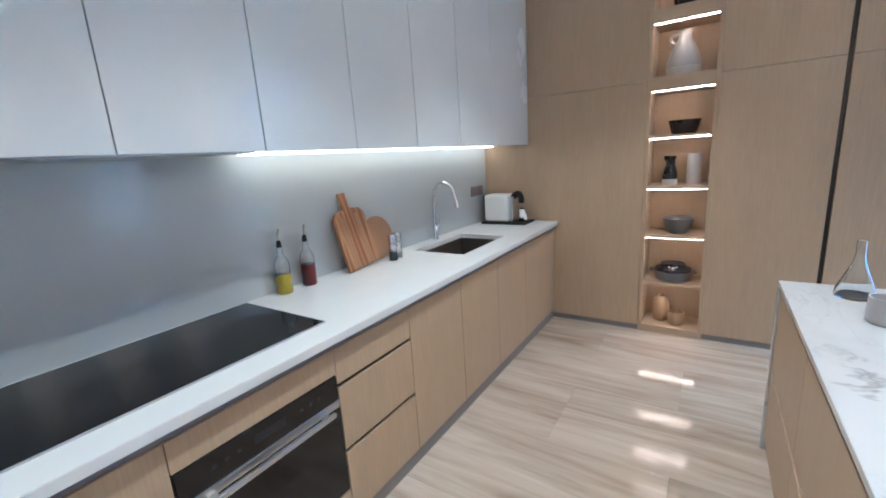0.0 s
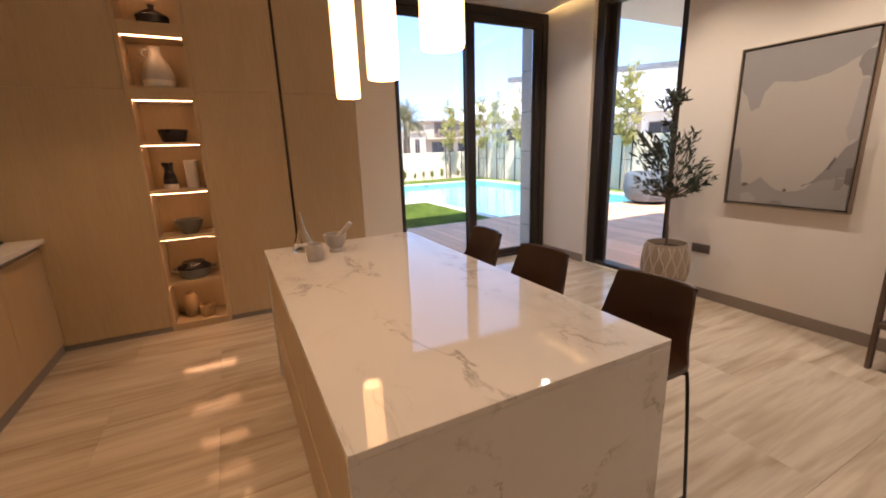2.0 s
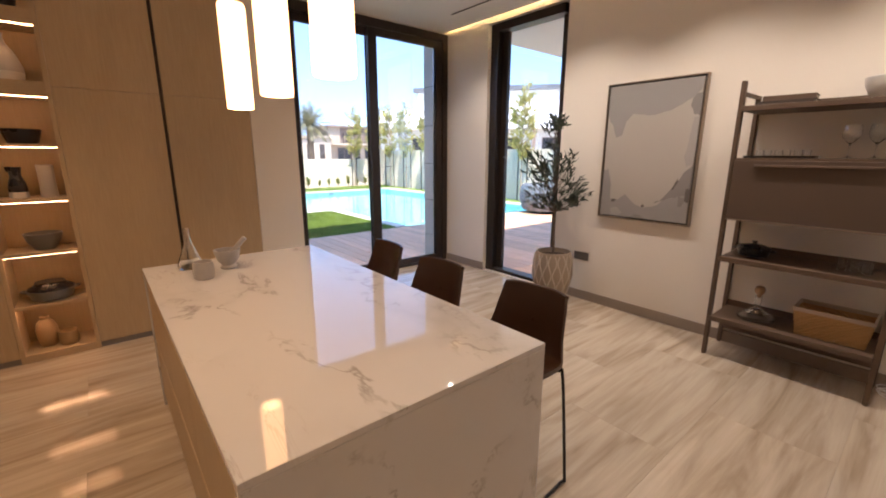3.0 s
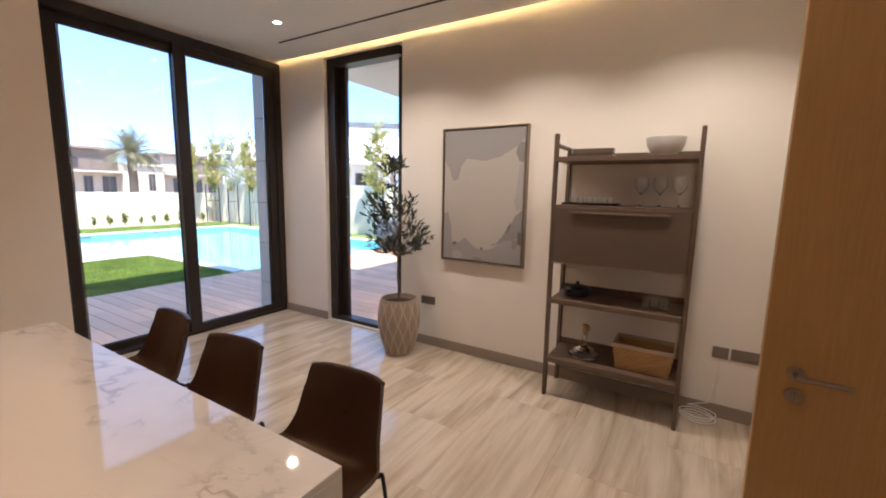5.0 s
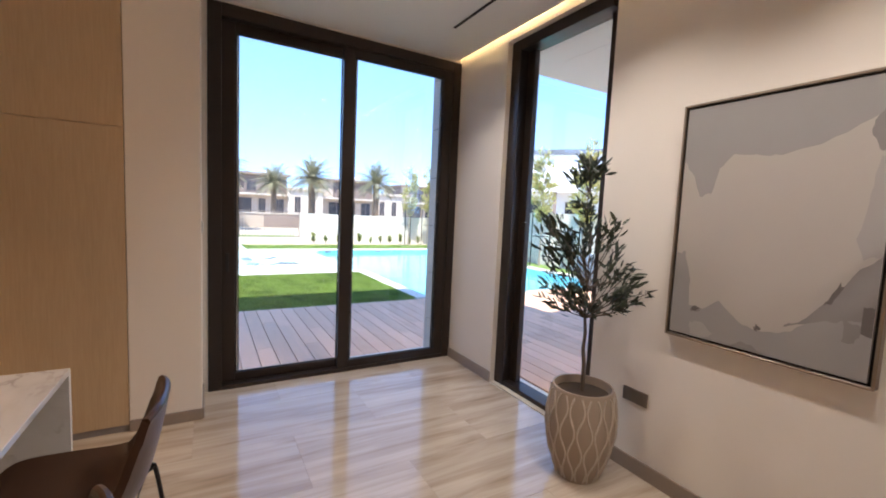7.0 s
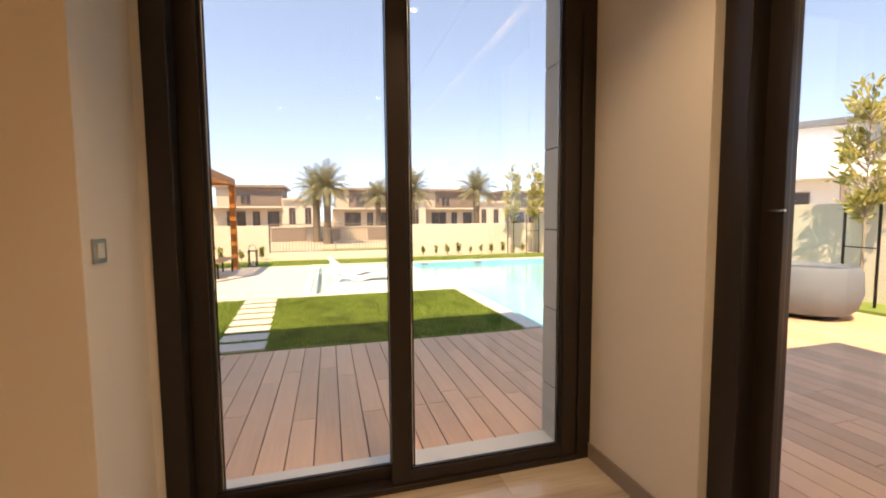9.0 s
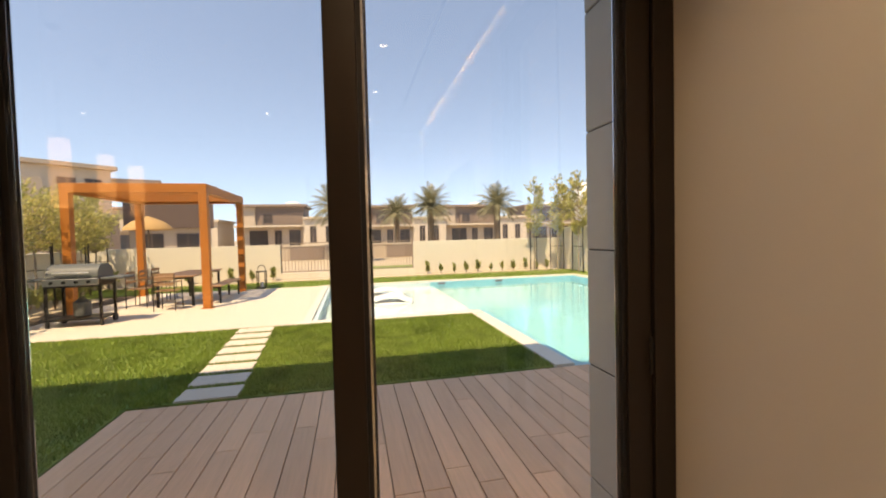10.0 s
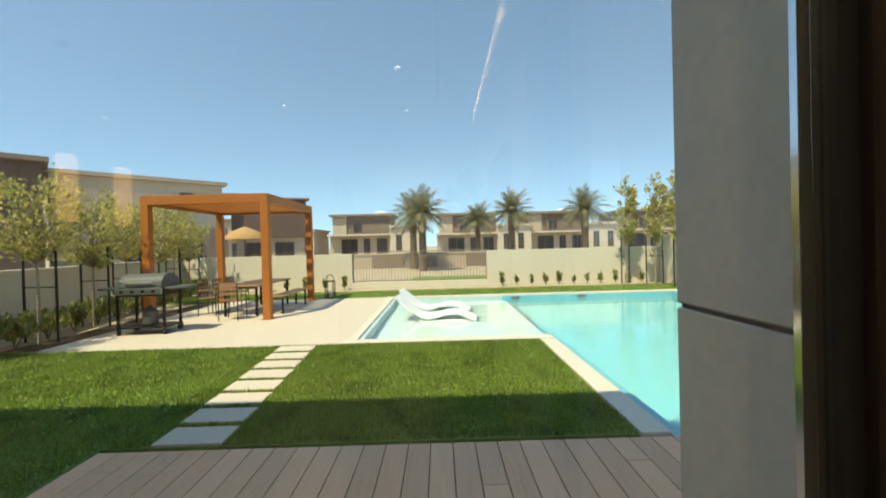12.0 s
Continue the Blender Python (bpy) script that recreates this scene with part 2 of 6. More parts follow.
def striped_board():
    m, nt, b = nodes_of("striped_acacia_board")
    lane = noise_tex(nt, coords(nt, (0.0, 1.0, 0.04)), 24.0, 0)
    grain = noise_tex(nt, coords(nt, (30, 60, 3)), 3.0, 5)
    c = ramp(nt, lane, [(0.40, (0.24, 0.105, 0.042)), (0.455, (0.36, 0.175, 0.066)), (0.53, (0.52, 0.30, 0.125)), (0.60, (0.28, 0.125, 0.048))])
    nt.links.new(mixer(nt, c, (0.26, 0.115, 0.045), ramp(nt, grain, [(0.45, 0.0), (0.75, 0.7)])), b.inputs["Base Color"])
    b.inputs["Roughness"].default_value = 0.42
    bump(nt, b, grain, 0.08, 0.003)
    return m


M_BOARD_A = striped_board()
M_BOARD_B = wood("round_beech_board", (0.42, 0.25, 0.13), (0.30, 0.16, 0.075), 0.5)
M_OIL = plain("olive_oil", (0.40, 0.33, 0.012), 0.1, vary=0.05)
M_VINEGAR = plain("dark_vinegar", (0.085, 0.008, 0.012), 0.1, vary=0.05)
M_WICKER = plain("woven_wicker", (0.40, 0.24, 0.10), 0.7, vary=0.3, fine=90, bumpy=0.3)
M_LINEN = plain("beige_linen", (0.42, 0.34, 0.27), 0.9, vary=0.08, fine=260, bumpy=0.15)
M_POT = plain("taupe_clay_pot", (0.30, 0.235, 0.18), 0.75, vary=0.12, bumpy=0.1)
M_RIB = plain("pale_clay_ribs", (0.46, 0.39, 0.315), 0.75, vary=0.1)
M_SOIL = plain("brown_soil", (0.055, 0.036, 0.022), 0.95, vary=0.4, fine=80, bumpy=0.5)
M_BARK = plain("grey_brown_bark", (0.10, 0.075, 0.055), 0.85, vary=0.3, fine=60, bumpy=0.4)
M_PALEBARK = plain("pale_young_bark", (0.30, 0.245, 0.18), 0.85, vary=0.25, fine=60, bumpy=0.3)
M_PALMBARK = plain("palm_bark", (0.16, 0.12, 0.085), 0.9, vary=0.35, fine=14, bumpy=0.6)
M_OLIVE = leafy("olive_leaf", (0.014, 0.022, 0.012), (0.055, 0.07, 0.043), 0.45)
M_LEAF = leafy("garden_leaf", (0.27, 0.275, 0.075), (0.70, 0.62, 0.25), 0.5, 0.55)
M_PALM = leafy("palm_leaf", (0.15, 0.15, 0.085), (0.33, 0.31, 0.18), 0.5, 0.3)
M_SHRUB = leafy("shrub_leaf", (0.14, 0.18, 0.05), (0.40, 0.40, 0.14), 0.5, 0.45)
M_GRASS = leafy("lawn_grass", (0.14, 0.22, 0.03), (0.30, 0.39, 0.075), 0.6, 0.35, patchy=0.75)
M_LAWNBED = plain("lawn_thatch", (0.16, 0.23, 0.045), 0.9, vary=0.3, scale=1.5, fine=40, bumpy=0.4)
M_PAVE = plain("cream_paving", (0.58, 0.50, 0.405), 0.7, vary=0.06, scale=1.2, fine=60, bumpy=0.1)
M_COPING = plain("pale_stone_coping", (0.62, 0.57, 0.48), 0.6, vary=0.08)
M_POOL = plain("turquoise_pool_lining", (0.17, 0.47, 0.54), 0.4, vary=0.06, scale=1.0)
M_POOLSHELF = plain("pale_pool_lining", (0.44, 0.57, 0.585), 0.4, vary=0.04)
M_WATER = clear("pool_water", (0.93, 0.99, 0.99), 1.33)
bump(M_WATER.node_tree, M_WATER.node_tree.nodes["Principled BSDF"], noise_tex(M_WATER.node_tree, coords(M_WATER.node_tree), 4.0, 3), 0.25, 0.03)
M_GARDENWALL = plain("cream_render", (0.64, 0.58, 0.47), 0.85, vary=0.05, scale=0.8, fine=50, bumpy=0.1)
M_SAND = plain("pale_sand", (0.42, 0.34, 0.24), 0.95, vary=0.12, scale=0.15, fine=8)
M_ORANGE = wood("orange_stained_timber", (0.46, 0.155, 0.032), (0.36, 0.11, 0.022), 0.5)
M_ORANGE_H = wood("orange_stained_beam", (0.46, 0.155, 0.032), (0.36, 0.11, 0.022), 0.5, axis=0)
M_DECK = pieces_mat("red_brown_deck_board", (0.74, 0.425, 0.255), 0.13, 0.65, 1)
M_DECKBASE = plain("dark_deck_joists", (0.035, 0.022, 0.017), 0.9)
M_CLAD = pieces_mat("taupe_stone_cladding", (0.47, 0.43, 0.36), 0.05, 0.6, 1, False)
M_HOUSE = plain("beige_house_render", (0.46, 0.37, 0.28), 0.85, vary=0.06, scale=0.4, fine=20)
M_HOUSEDARK = plain("brown_house_cladding", (0.24, 0.18, 0.145), 0.8, vary=0.1, scale=0.4, fine=20)
M_HOUSEBROWN = plain("brown_slatted_cladding", (0.19, 0.14, 0.11), 0.8, vary=0.12, scale=0.5, fine=20)
M_BRICKBROWN = plain("dark_brown_render", (0.12, 0.082, 0.066), 0.85, vary=0.12, scale=0.4, fine=20)
M_HOUSEPALE = plain("pale_house_render", (0.53, 0.455, 0.36), 0.85, vary=0.05, scale=0.4)
M_DARKWIN = plain("dark_window_glass", (0.05, 0.043, 0.04), 0.25)
M_WHITEFIB = plain("white_moulded_resin", (0.80, 0.80, 0.79), 0.35, vary=0.03)
M_TEAK = wood("teak_slats", (0.33, 0.19, 0.10), (0.22, 0.12, 0.06), 0.6, axis=1)
M_GRILLGREY = plain("grey_grill_enamel", (0.085, 0.095, 0.092), 0.55, 0.0, vary=0.1)
M_THATCH = plain("woven_straw", (0.42, 0.25, 0.10), 0.9, vary=0.25, fine=60, bumpy=0.5)
M_SOFFIT = plain("white_soffit", (0.72, 0.74, 0.70), 0.8, vary=0.02)
M_OUTCHAIR = plain("blue_grey_rope_weave", (0.14, 0.16, 0.18), 0.8, vary=0.2, fine=70, bumpy=0.3)
M_CUSHION = plain("pale_outdoor_cushion", (0.62, 0.60, 0.56), 0.9, vary=0.06)
M_LED = glowing("warm_led_strip", (1.0, 0.53, 0.25), 6.5)
M_LEDW = glowing("neutral_led_strip", (1.0, 0.61, 0.31), 1.7)
M_COVE = glowing("warm_cove_strip", (1.0, 0.66, 0.30), 15.0)
M_DOWN = glowing("downlight_lens", (1.0, 0.88, 0.72), 4.0)
M_SHADE = glowing("lit_opal_glass", (1.0, 0.50, 0.20), 1.25)
M_CANVAS = plain("warm_grey_canvas", (0.40, 0.365, 0.33), 0.85, vary=0.04, fine=300, bumpy=0.1)
M_PAINT_A = plain("mid_grey_paint", (0.275, 0.262, 0.255), 0.8, vary=0.12, scale=5, fine=120, bumpy=0.1)
M_PAINT_B = plain("dark_grey_paint", (0.215, 0.20, 0.195), 0.8, vary=0.2, scale=9, fine=120, bumpy=0.1)
M_PAINT_C = plain("pale_grey_paint", (0.335, 0.315, 0.30), 0.8, vary=0.1, scale=5, fine=120, bumpy=0.1)
M_PAINT_D = plain("charcoal_paint", (0.12, 0.105, 0.10), 0.8, vary=0.2, scale=9, fine=120, bumpy=0.1)
M_FRAMEMETAL = plain("brushed_bronze_frame", (0.33, 0.27, 0.215), 0.35, 0.8, vary=0.08)
M_SOCKET = plain("bronze_grey_plate", (0.22, 0.185, 0.16), 0.4, 0.5, vary=0.05)
M_WHITEPLASTIC = plain("white_plastic", (0.74, 0.73, 0.70), 0.4, vary=0.03)
M_MORTAR = plain("grey_veined_stone", (0.42, 0.40, 0.385), 0.35, vary=0.35, scale=14, fine=50)
M_DARKBOOK = plain("dark_book_cloth", (0.05, 0.035, 0.028), 0.7)
M_PAPER = plain("book_pages", (0.62, 0.57, 0.48), 0.9, fine=300)
M_DISPLAY = plain("grey_printed_mark", (0.02, 0.02, 0.022), 0.3)

# ---- mesh helpers ----


def box(bm, x0, y0, z0, x1, y1, z1):
    vs = [bm.verts.new((x, y, z)) for z in (z0, z1) for y in (y0, y1) for x in (x0, x1)]
    for f in ((0, 2, 3, 1), (4, 5, 7, 6), (0, 1, 5, 4), (2, 6, 7, 3), (0, 4, 6, 2), (1, 3, 7, 5)):
        bm.faces.new([vs[i] for i in f])
    return bm


def boxes(*rows, bevel=0.0, seg=2):
    bm = bmesh.new()
    for r in rows:
        box(bm, *r)
    if bevel:
        bmesh.ops.bevel(bm, geom=list(bm.edges), offset=bevel, segments=seg, profile=0.5, affect="EDGES", clamp_overlap=True)
    return bm


def lathe(profile, seg=28, cx=0, cy=0, cz=0, cap=True):
    """A turned solid from (radius, height) pairs, bottom to top."""
    bm = bmesh.new()
    rings = []
    for r, z in profile:
        rings.append([bm.verts.new((cx + r * math.cos(2 * math.pi * i / seg), cy + r * math.sin(2 * math.pi * i / seg), cz + z)) for i in range(seg)])
    for a, b in zip(rings, rings[1:]):
        for i in range(seg):
            bm.faces.new((a[i], a[(i + 1) % seg], b[(i + 1) % seg], b[i]))
    if cap:
        bm.faces.new(rings[0][::-1])
        bm.faces.new(rings[-1])
    return bm


def tube(points, radius, seg=8, bm=None, taper=None):
    """A round rod along a line of points."""
    bm = bm or bmesh.new()
    pts = [Vector(p) for p in points]
    rings = []
    for i, p in enumerate(pts):
        d = (pts[min(i + 1, len(pts) - 1)] - pts[max(i - 1, 0)]).normalized()
        u = d.orthogonal().normalized() if abs(d.z) > 0.95 else d.cross(Vector((0, 0, 1))).normalized()
        if rings and u.dot(last) < 0:
            u = -u
        last = u
        w = d.cross(u)
        r = radius if taper is None else radius + (taper - radius) * i / (len(pts) - 1)
        rings.append([bm.verts.new(p + r * (math.cos(2 * math.pi * k / seg) * u + math.sin(2 * math.pi * k / seg) * w)) for k in range(seg)])
    for a, b in zip(rings, rings[1:]):
        for k in range(seg):
            bm.faces.new((a[k], a[(k + 1) % seg], b[(k + 1) % seg], b[k]))
    bm.faces.new(rings[0][::-1])
    bm.faces.new(rings[-1])
    return bm


def arc(points, steps=6):
    """A smooth line through the points."""
    pts = [Vector(p) for p in points]
    out = []
    for i in range(len(pts) - 1):
        p0, p1, p2, p3 = pts[max(i - 1, 0)], pts[i], pts[i + 1], pts[min(i + 2, len(pts) - 1)]
        for s in range(steps):
            t = s / steps
            out.append(0.5 * ((2 * p1) + (p2 - p0) * t + (2 * p0 - 5 * p1 + 4 * p2 - p3) * t * t + (3 * p1 - p0 - 3 * p2 + p3) * t ** 3))
    out.append(pts[-1])
    return out


def to_mesh(name, bm, material, smooth=False):
    bmesh.ops.recalc_face_normals(bm, faces=bm.faces)
    me = bpy.data.meshes.new(name)
    bm.to_mesh(me)
    bm.free()
    me.materials.append(material)
    if smooth:
        me.shade_smooth()
    return me


def smooth_by_angle(me, degrees=40):
    me.shade_smooth()
    me.set_sharp_from_angle(angle=radians(degrees))


def part(name, bm, material, parent, label="", smooth=False):
    me = to_mesh(name, bm, material)
    if smooth:
        smooth_by_angle(me)
    ob = new(name, me)
    ob.parent = parent
    if label:
        ob["label"] = label
    return ob


def thing(name, loc, label, category, group="", kind="", rz=0.0):
    ob = new(name)
    ob.empty_display_size = 0.1
    ob.matrix_basis = pose(*loc, 0, 0, rz)
    return tagged(ob, label, category, group, kind)


def solid(name, bm, material, label="", category="", kind="", group="", smooth=False, loc=(0, 0, 0)):
    me = to_mesh(name, bm, material)
    if smooth:
        smooth_by_angle(me)
    ob = new(name, me)
    ob.location = loc
    return tagged(ob, label, category, group, kind)


def struct(name, bm, material, label=""):
    return solid(name, bm, material, label, kind="structure")


def raw_mesh(name, verts, faces, material):
    me = bpy.data.meshes.new(name)
    me.from_pydata([tuple(v) for v in verts], [], faces)
    me.materials.append(material)
    me.update()
    return me

# ---- the house: walls, ceiling, openings ----
XW, XE, YS, YN, ZC = -1.52, 4.50, -0.98, 4.82, 3.17

struct("wall_west", boxes((XW - 0.25, YS - 0.25, -0.3, XW, 5.22, 3.45)), M_WALL, "cream painted wall behind the kitchen units")
struct("wall_south", boxes((XW, YS - 0.25, -0.3, 2.86, YS, 3.45)), M_WALL, "cream painted wall beside the oak door")
struct("wall_south_return", boxes((2.86, YS - 0.25, -0.3, 4.5, -0.41, 3.45), bevel=0.004), M_WALL, "cream painted wall corner beside the shelf")
struct("wall_north", boxes((XW, YN, -0.3, 2.17, 5.22, 3.45), (2.17, YN, 3.15, 4.5, 5.22, 3.45)), M_WALL, "cream painted wall around the sliding door")
struct("wall_pier", boxes((1.705, 4.342, 0, 2.13, YN, ZC), bevel=0.004), M_WALL, "cream painted pier between tall units and sliding door")
struct("wall_east", boxes((XE, YS - 0.25, -0.3, 4.85, 2.885, 3.45), (XE, 4.03, -0.3, 4.85, 5.22, 3.45), (XE, 2.885, 3.12, 4.85, 4.03, 3.45), (XE, 2.885, -0.3, 4.85, 4.03, -0.005)), M_WALL, "cream painted wall with a tall narrow window")
struct("ceiling", boxes((XW, YS, ZC, 4.45, YN, ZC + 0.04)), M_CEIL, "white painted ceiling with a lit cove along one wall")
struct("roof_slab", boxes((XW - 0.25, YS - 0.25, 3.45, 4.85, 5.22, 3.6)), M_CEIL, "concrete slab over the room")
# skirting
sk = thing("baseboard", (0, 0, 0), "grey-brown stone baseboard along the walls", "baseboard", kind="structure")
for r in ((XE - 0.014, -0.41, 0, XE, 2.885, 0.10), (XE - 0.014, 4.03, 0, XE, YN, 0.10), (1.705, 4.328, 0, 2.13, 4.342, 0.08), (2.13, 4.342, 0, 2.144, YN, 0.08), (2.86, -0.41, 0, XE - 0.014, -0.396, 0.10), (2.846, YS, 0, 2.86, -0.41, 0.10)):
    part("skirting_board", boxes(r, bevel=0.002, seg=1), M_SKIRT, sk)
# cove light, linear air slot
cove = solid("cove_light", boxes((4.30, -0.40, ZC + 0.0405, 4.35, 4.80, ZC + 0.055)), M_COVE, "warm light strip hidden in the ceiling cove", "light")
solid("air_slot", boxes((4.005, 0.4, ZC - 0.004, 4.03, 4.17, ZC + 0.002)), M_RUBBER, "black linear air slot in the white ceiling", "air vent")
for x, y in DOWNLIGHTS:
    d = thing("downlight", (x, y, ZC), "small round recessed ceiling downlight, lit", "downlight", "ceiling downlights")
    part("trim_ring", lathe([(0.034, -0.003), (0.046, -0.006), (0.048, 0.0)], 24), M_CEIL, d, smooth=True)
    part("lens", lathe([(0.0335, -0.0055), (0.0335, -0.0045)], 20), M_DOWN, d, "glowing lens")

# ---- sliding garden door ----
door = thing("door_1", (0, 0, 0), "dark bronze aluminium sliding glass door with two panes, closed", "sliding door", kind="structure")
part("outer_frame", boxes((2.17, 4.805, 0.0, 2.27, 4.97, 3.15), (4.41, 4.805, 0.0, 4.4995, 4.97, 3.15), (2.27, 4.805, 3.05, 4.41, 4.97, 3.15), (2.27, 4.805, -0.02, 4.41, 4.97, 0.035), bevel=0.004), M_BRONZE, door)


def sash(x0, x1, y0, y1, left, right):
    s = part("sash", boxes((x0, y0, 0.035, x0 + left, y1, 3.05), (x1 - right, y0, 0.035, x1, y1, 3.05), (x0 + left, y0, 2.97, x1 - right, y1, 3.05), (x0 + left, y0, 0.035, x1 - right, y1, 0.105), bevel=0.004), M_BRONZE, door)
    ym = (y0 + y1) / 2
    p = part("pane", boxes((x0 + left - 0.008, ym - 0.004, 0.10, x1 - right + 0.008, ym + 0.004, 2.975)), M_GLASS, s, "clear glass")
    p.visible_shadow = False
    # chrome strips added to mirror sky and garden as a bright slit
    for xa, xb in ((x0 + left + 0.016, x0 + left + 0.023), (x1 - right - 0.023, x1 - right - 0.016)):
        part("mirror_strip", boxes((xa, ym + 0.0045, 0.113, xb, ym + 0.024, 2.962)), M_CHROME, s, "polished strip added to mirror the garden at the glass edge")
    for xa, xb in ((x0 + left + 0.0235, x0 + left + 0.033), (x1 - right - 0.033, x1 - right - 0.0235)):
        part("edge_seal", boxes((xa, ym + 0.0045, 0.113, xb, ym + 0.0055, 2.962)), M_RUBBER, s)
    part("gasket", boxes((x0 + left, ym - 0.012, 0.105, x0 + left + 0.0155, ym + 0.012, 2.97), (x1 - right - 0.0155, ym - 0.012, 0.105, x1 - right, ym + 0.012, 2.97), (x0 + left, ym - 0.012, 2.962, x1 - right, ym + 0.012, 2.97), (x0 + left, ym - 0.012, 0.105, x1 - right, ym + 0.012, 0.113)), M_RUBBER, s)
    return s


sash(2.272, 3.38, 4.888, 4.94, 0.098, 0.09)
sash(3.255, 4.408, 4.82, 4.872, 0.102, 0.10)
part("pull", boxes((4.385, 4.800, 0.98, 4.398, 4.806, 1.12), bevel=0.002), M_RUBBER, door, "black recessed pull")
part("pull", boxes((2.30, 4.88, 1.0, 2.325, 4.889, 1.16), bevel=0.003), M_RUBBER, door, "black recessed pull")
part("sill", boxes((2.17, 4.97, -0.05, 4.5, 5.22, -0.012), bevel=0.004), M_COPING, door, "pale stone sill")

# ---- narrow window ----
win = thing("window_1", (0, 0, 0), "tall narrow floor-to-ceiling window in a dark bronze frame", "window", kind="structure")
part("window_frame", boxes((4.55, 3.91, 0.0, 4.72, 4.0295, 3.1195), (4.60, 2.8855, 0.0, 4.72, 2.965, 3.1195), (4.55, 2.965, 3.03, 4.72, 3.91, 3.1195), (4.56, 2.965, 0.0, 4.72, 3.91, 0.045), bevel=0.004), M_BRONZE, win)
part("inner_frame", boxes((4.64, 3.825, 0.045, 4.70, 3.91, 3.03), (4.64, 2.965, 0.045, 4.70, 3.04, 3.03), bevel=0.003), M_BRONZE, win)
wp = part("pane", boxes((4.666, 3.035, 0.04, 4.674, 3.83, 3.035)), M_GLASS, win, "clear glass")
wp.visible_shadow = False
part("catch", boxes((4.630, 3.815, 1.525, 4.641, 3.88, 1.535), bevel=0.002), M_CHROME, win, "small steel catch")
part("sill", boxes((4.505, 2.8855, -0.004, 4.56, 4.0295, 0.006), (4.72, 2.8855, -0.05, 4.85, 4.0295, -0.01)), M_COPING, win, "pale stone sill")

# ---- oak room door, standing open ----
leaf = thing("oak_door_leaf", (2.70, -0.04, 0.0), "warm oak veneer room door standing open against the wall corner", "door")
part("leaf", boxes((0, -0.86, 0.008, 0.042, 0, 2.42), bevel=0.003), M_DOOR, leaf)
hw = part("rosette", lathe([(0.026, 0), (0.026, 0.007), (0.022, 0.009)], 24), M_FRAMEMETAL, leaf, "round bronze rosette", smooth=True)
hw.matrix_basis = pose(0, -0.095, 1.054, 0, -90, 0)
lv = part("lever", tube(arc([(0, -0.095, 1.054), (-0.045, -0.095, 1.054), (-0.055, -0.11, 1.054), (-0.055, -0.225, 1.054)], 5), 0.0085, 10), M_FRAMEMETAL, leaf, "bronze lever handle", smooth=True)
hk = part("lock_rosette", lathe([(0.026, 0), (0.026, 0.007), (0.022, 0.009)], 24), M_FRAMEMETAL, leaf, "round bronze thumb turn", smooth=True)
hk.matrix_basis = pose(0, -0.095, 0.977, 0, -90, 0)
part("thumb_turn", boxes((-0.03, -0.099, 0.962, -0.008, -0.091, 0.992), bevel=0.002), M_FRAMEMETAL, leaf)

# ---- sockets, switch ----


def plate(y0, y1, z0, z1, label, cat):
    p = thing("wall_plate", (XE, (y0 + y1) / 2, (z0 + z1) / 2), label, cat, "wall plates")
    w, h = (y1 - y0) / 2, (z1 - z0) / 2
    part("plate", boxes((-0.010, -w, -h, -0.0005, w, h), bevel=0.002), M_SOCKET, p)
    n = 2 if w > 0.06 else 1
    for i in range(n):
        c = (i - (n - 1) / 2) * w
        part("insert", boxes((-0.013, c - 0.022, -0.022, -0.010, c + 0.022, 0.022), bevel=0.001), M_SOCKET, p)
    return p


plate(2.44, 2.61, 0.445, 0.53, "bronze-grey twin socket plate low on the wall", "socket")
plate(-0.095, 0.005, 0.455, 0.54, "bronze-grey aerial socket plate low on the wall", "socket")
plate(-0.29, -0.11, 0.455, 0.54, "bronze-grey twin socket plate low on the wall", "socket")
sw = thing("light_switch", (2.1305, 4.44, 1.40), "steel square light switch on the cream wall reveal", "light switch")
part("plate", boxes((0, -0.045, -0.045, 0.009, 0.045, 0.045), bevel=0.002), M_STEEL, sw)
part("rocker", boxes((0.009, -0.022, -0.028, 0.013, 0.022, 0.028), bevel=0.001), M_WHITEPLASTIC, sw)
cable = thing("coiled_cable", (4.38, 0.06, 0.006), "white coiled cable on the floor beside the shelf", "cable")
pts = [(0.085 * math.cos(a * 0.5) * (1 + 0.08 * math.sin(a)), 0.11 * math.sin(a * 0.5) * (1 + 0.1 * math.cos(a * 0.7)), 0.0015 * a) for a in range(0, 40)]
part("coil", tube(pts + [(0.09, -0.06, 0.10), (0.105, -0.10, 0.30), (0.108, -0.115, 0.45)], 0.0035, 6), M_WHITEPLASTIC, cable, smooth=True)

# ---- kitchen run along the west wall ----
CT, KT = 0.90, 0.937


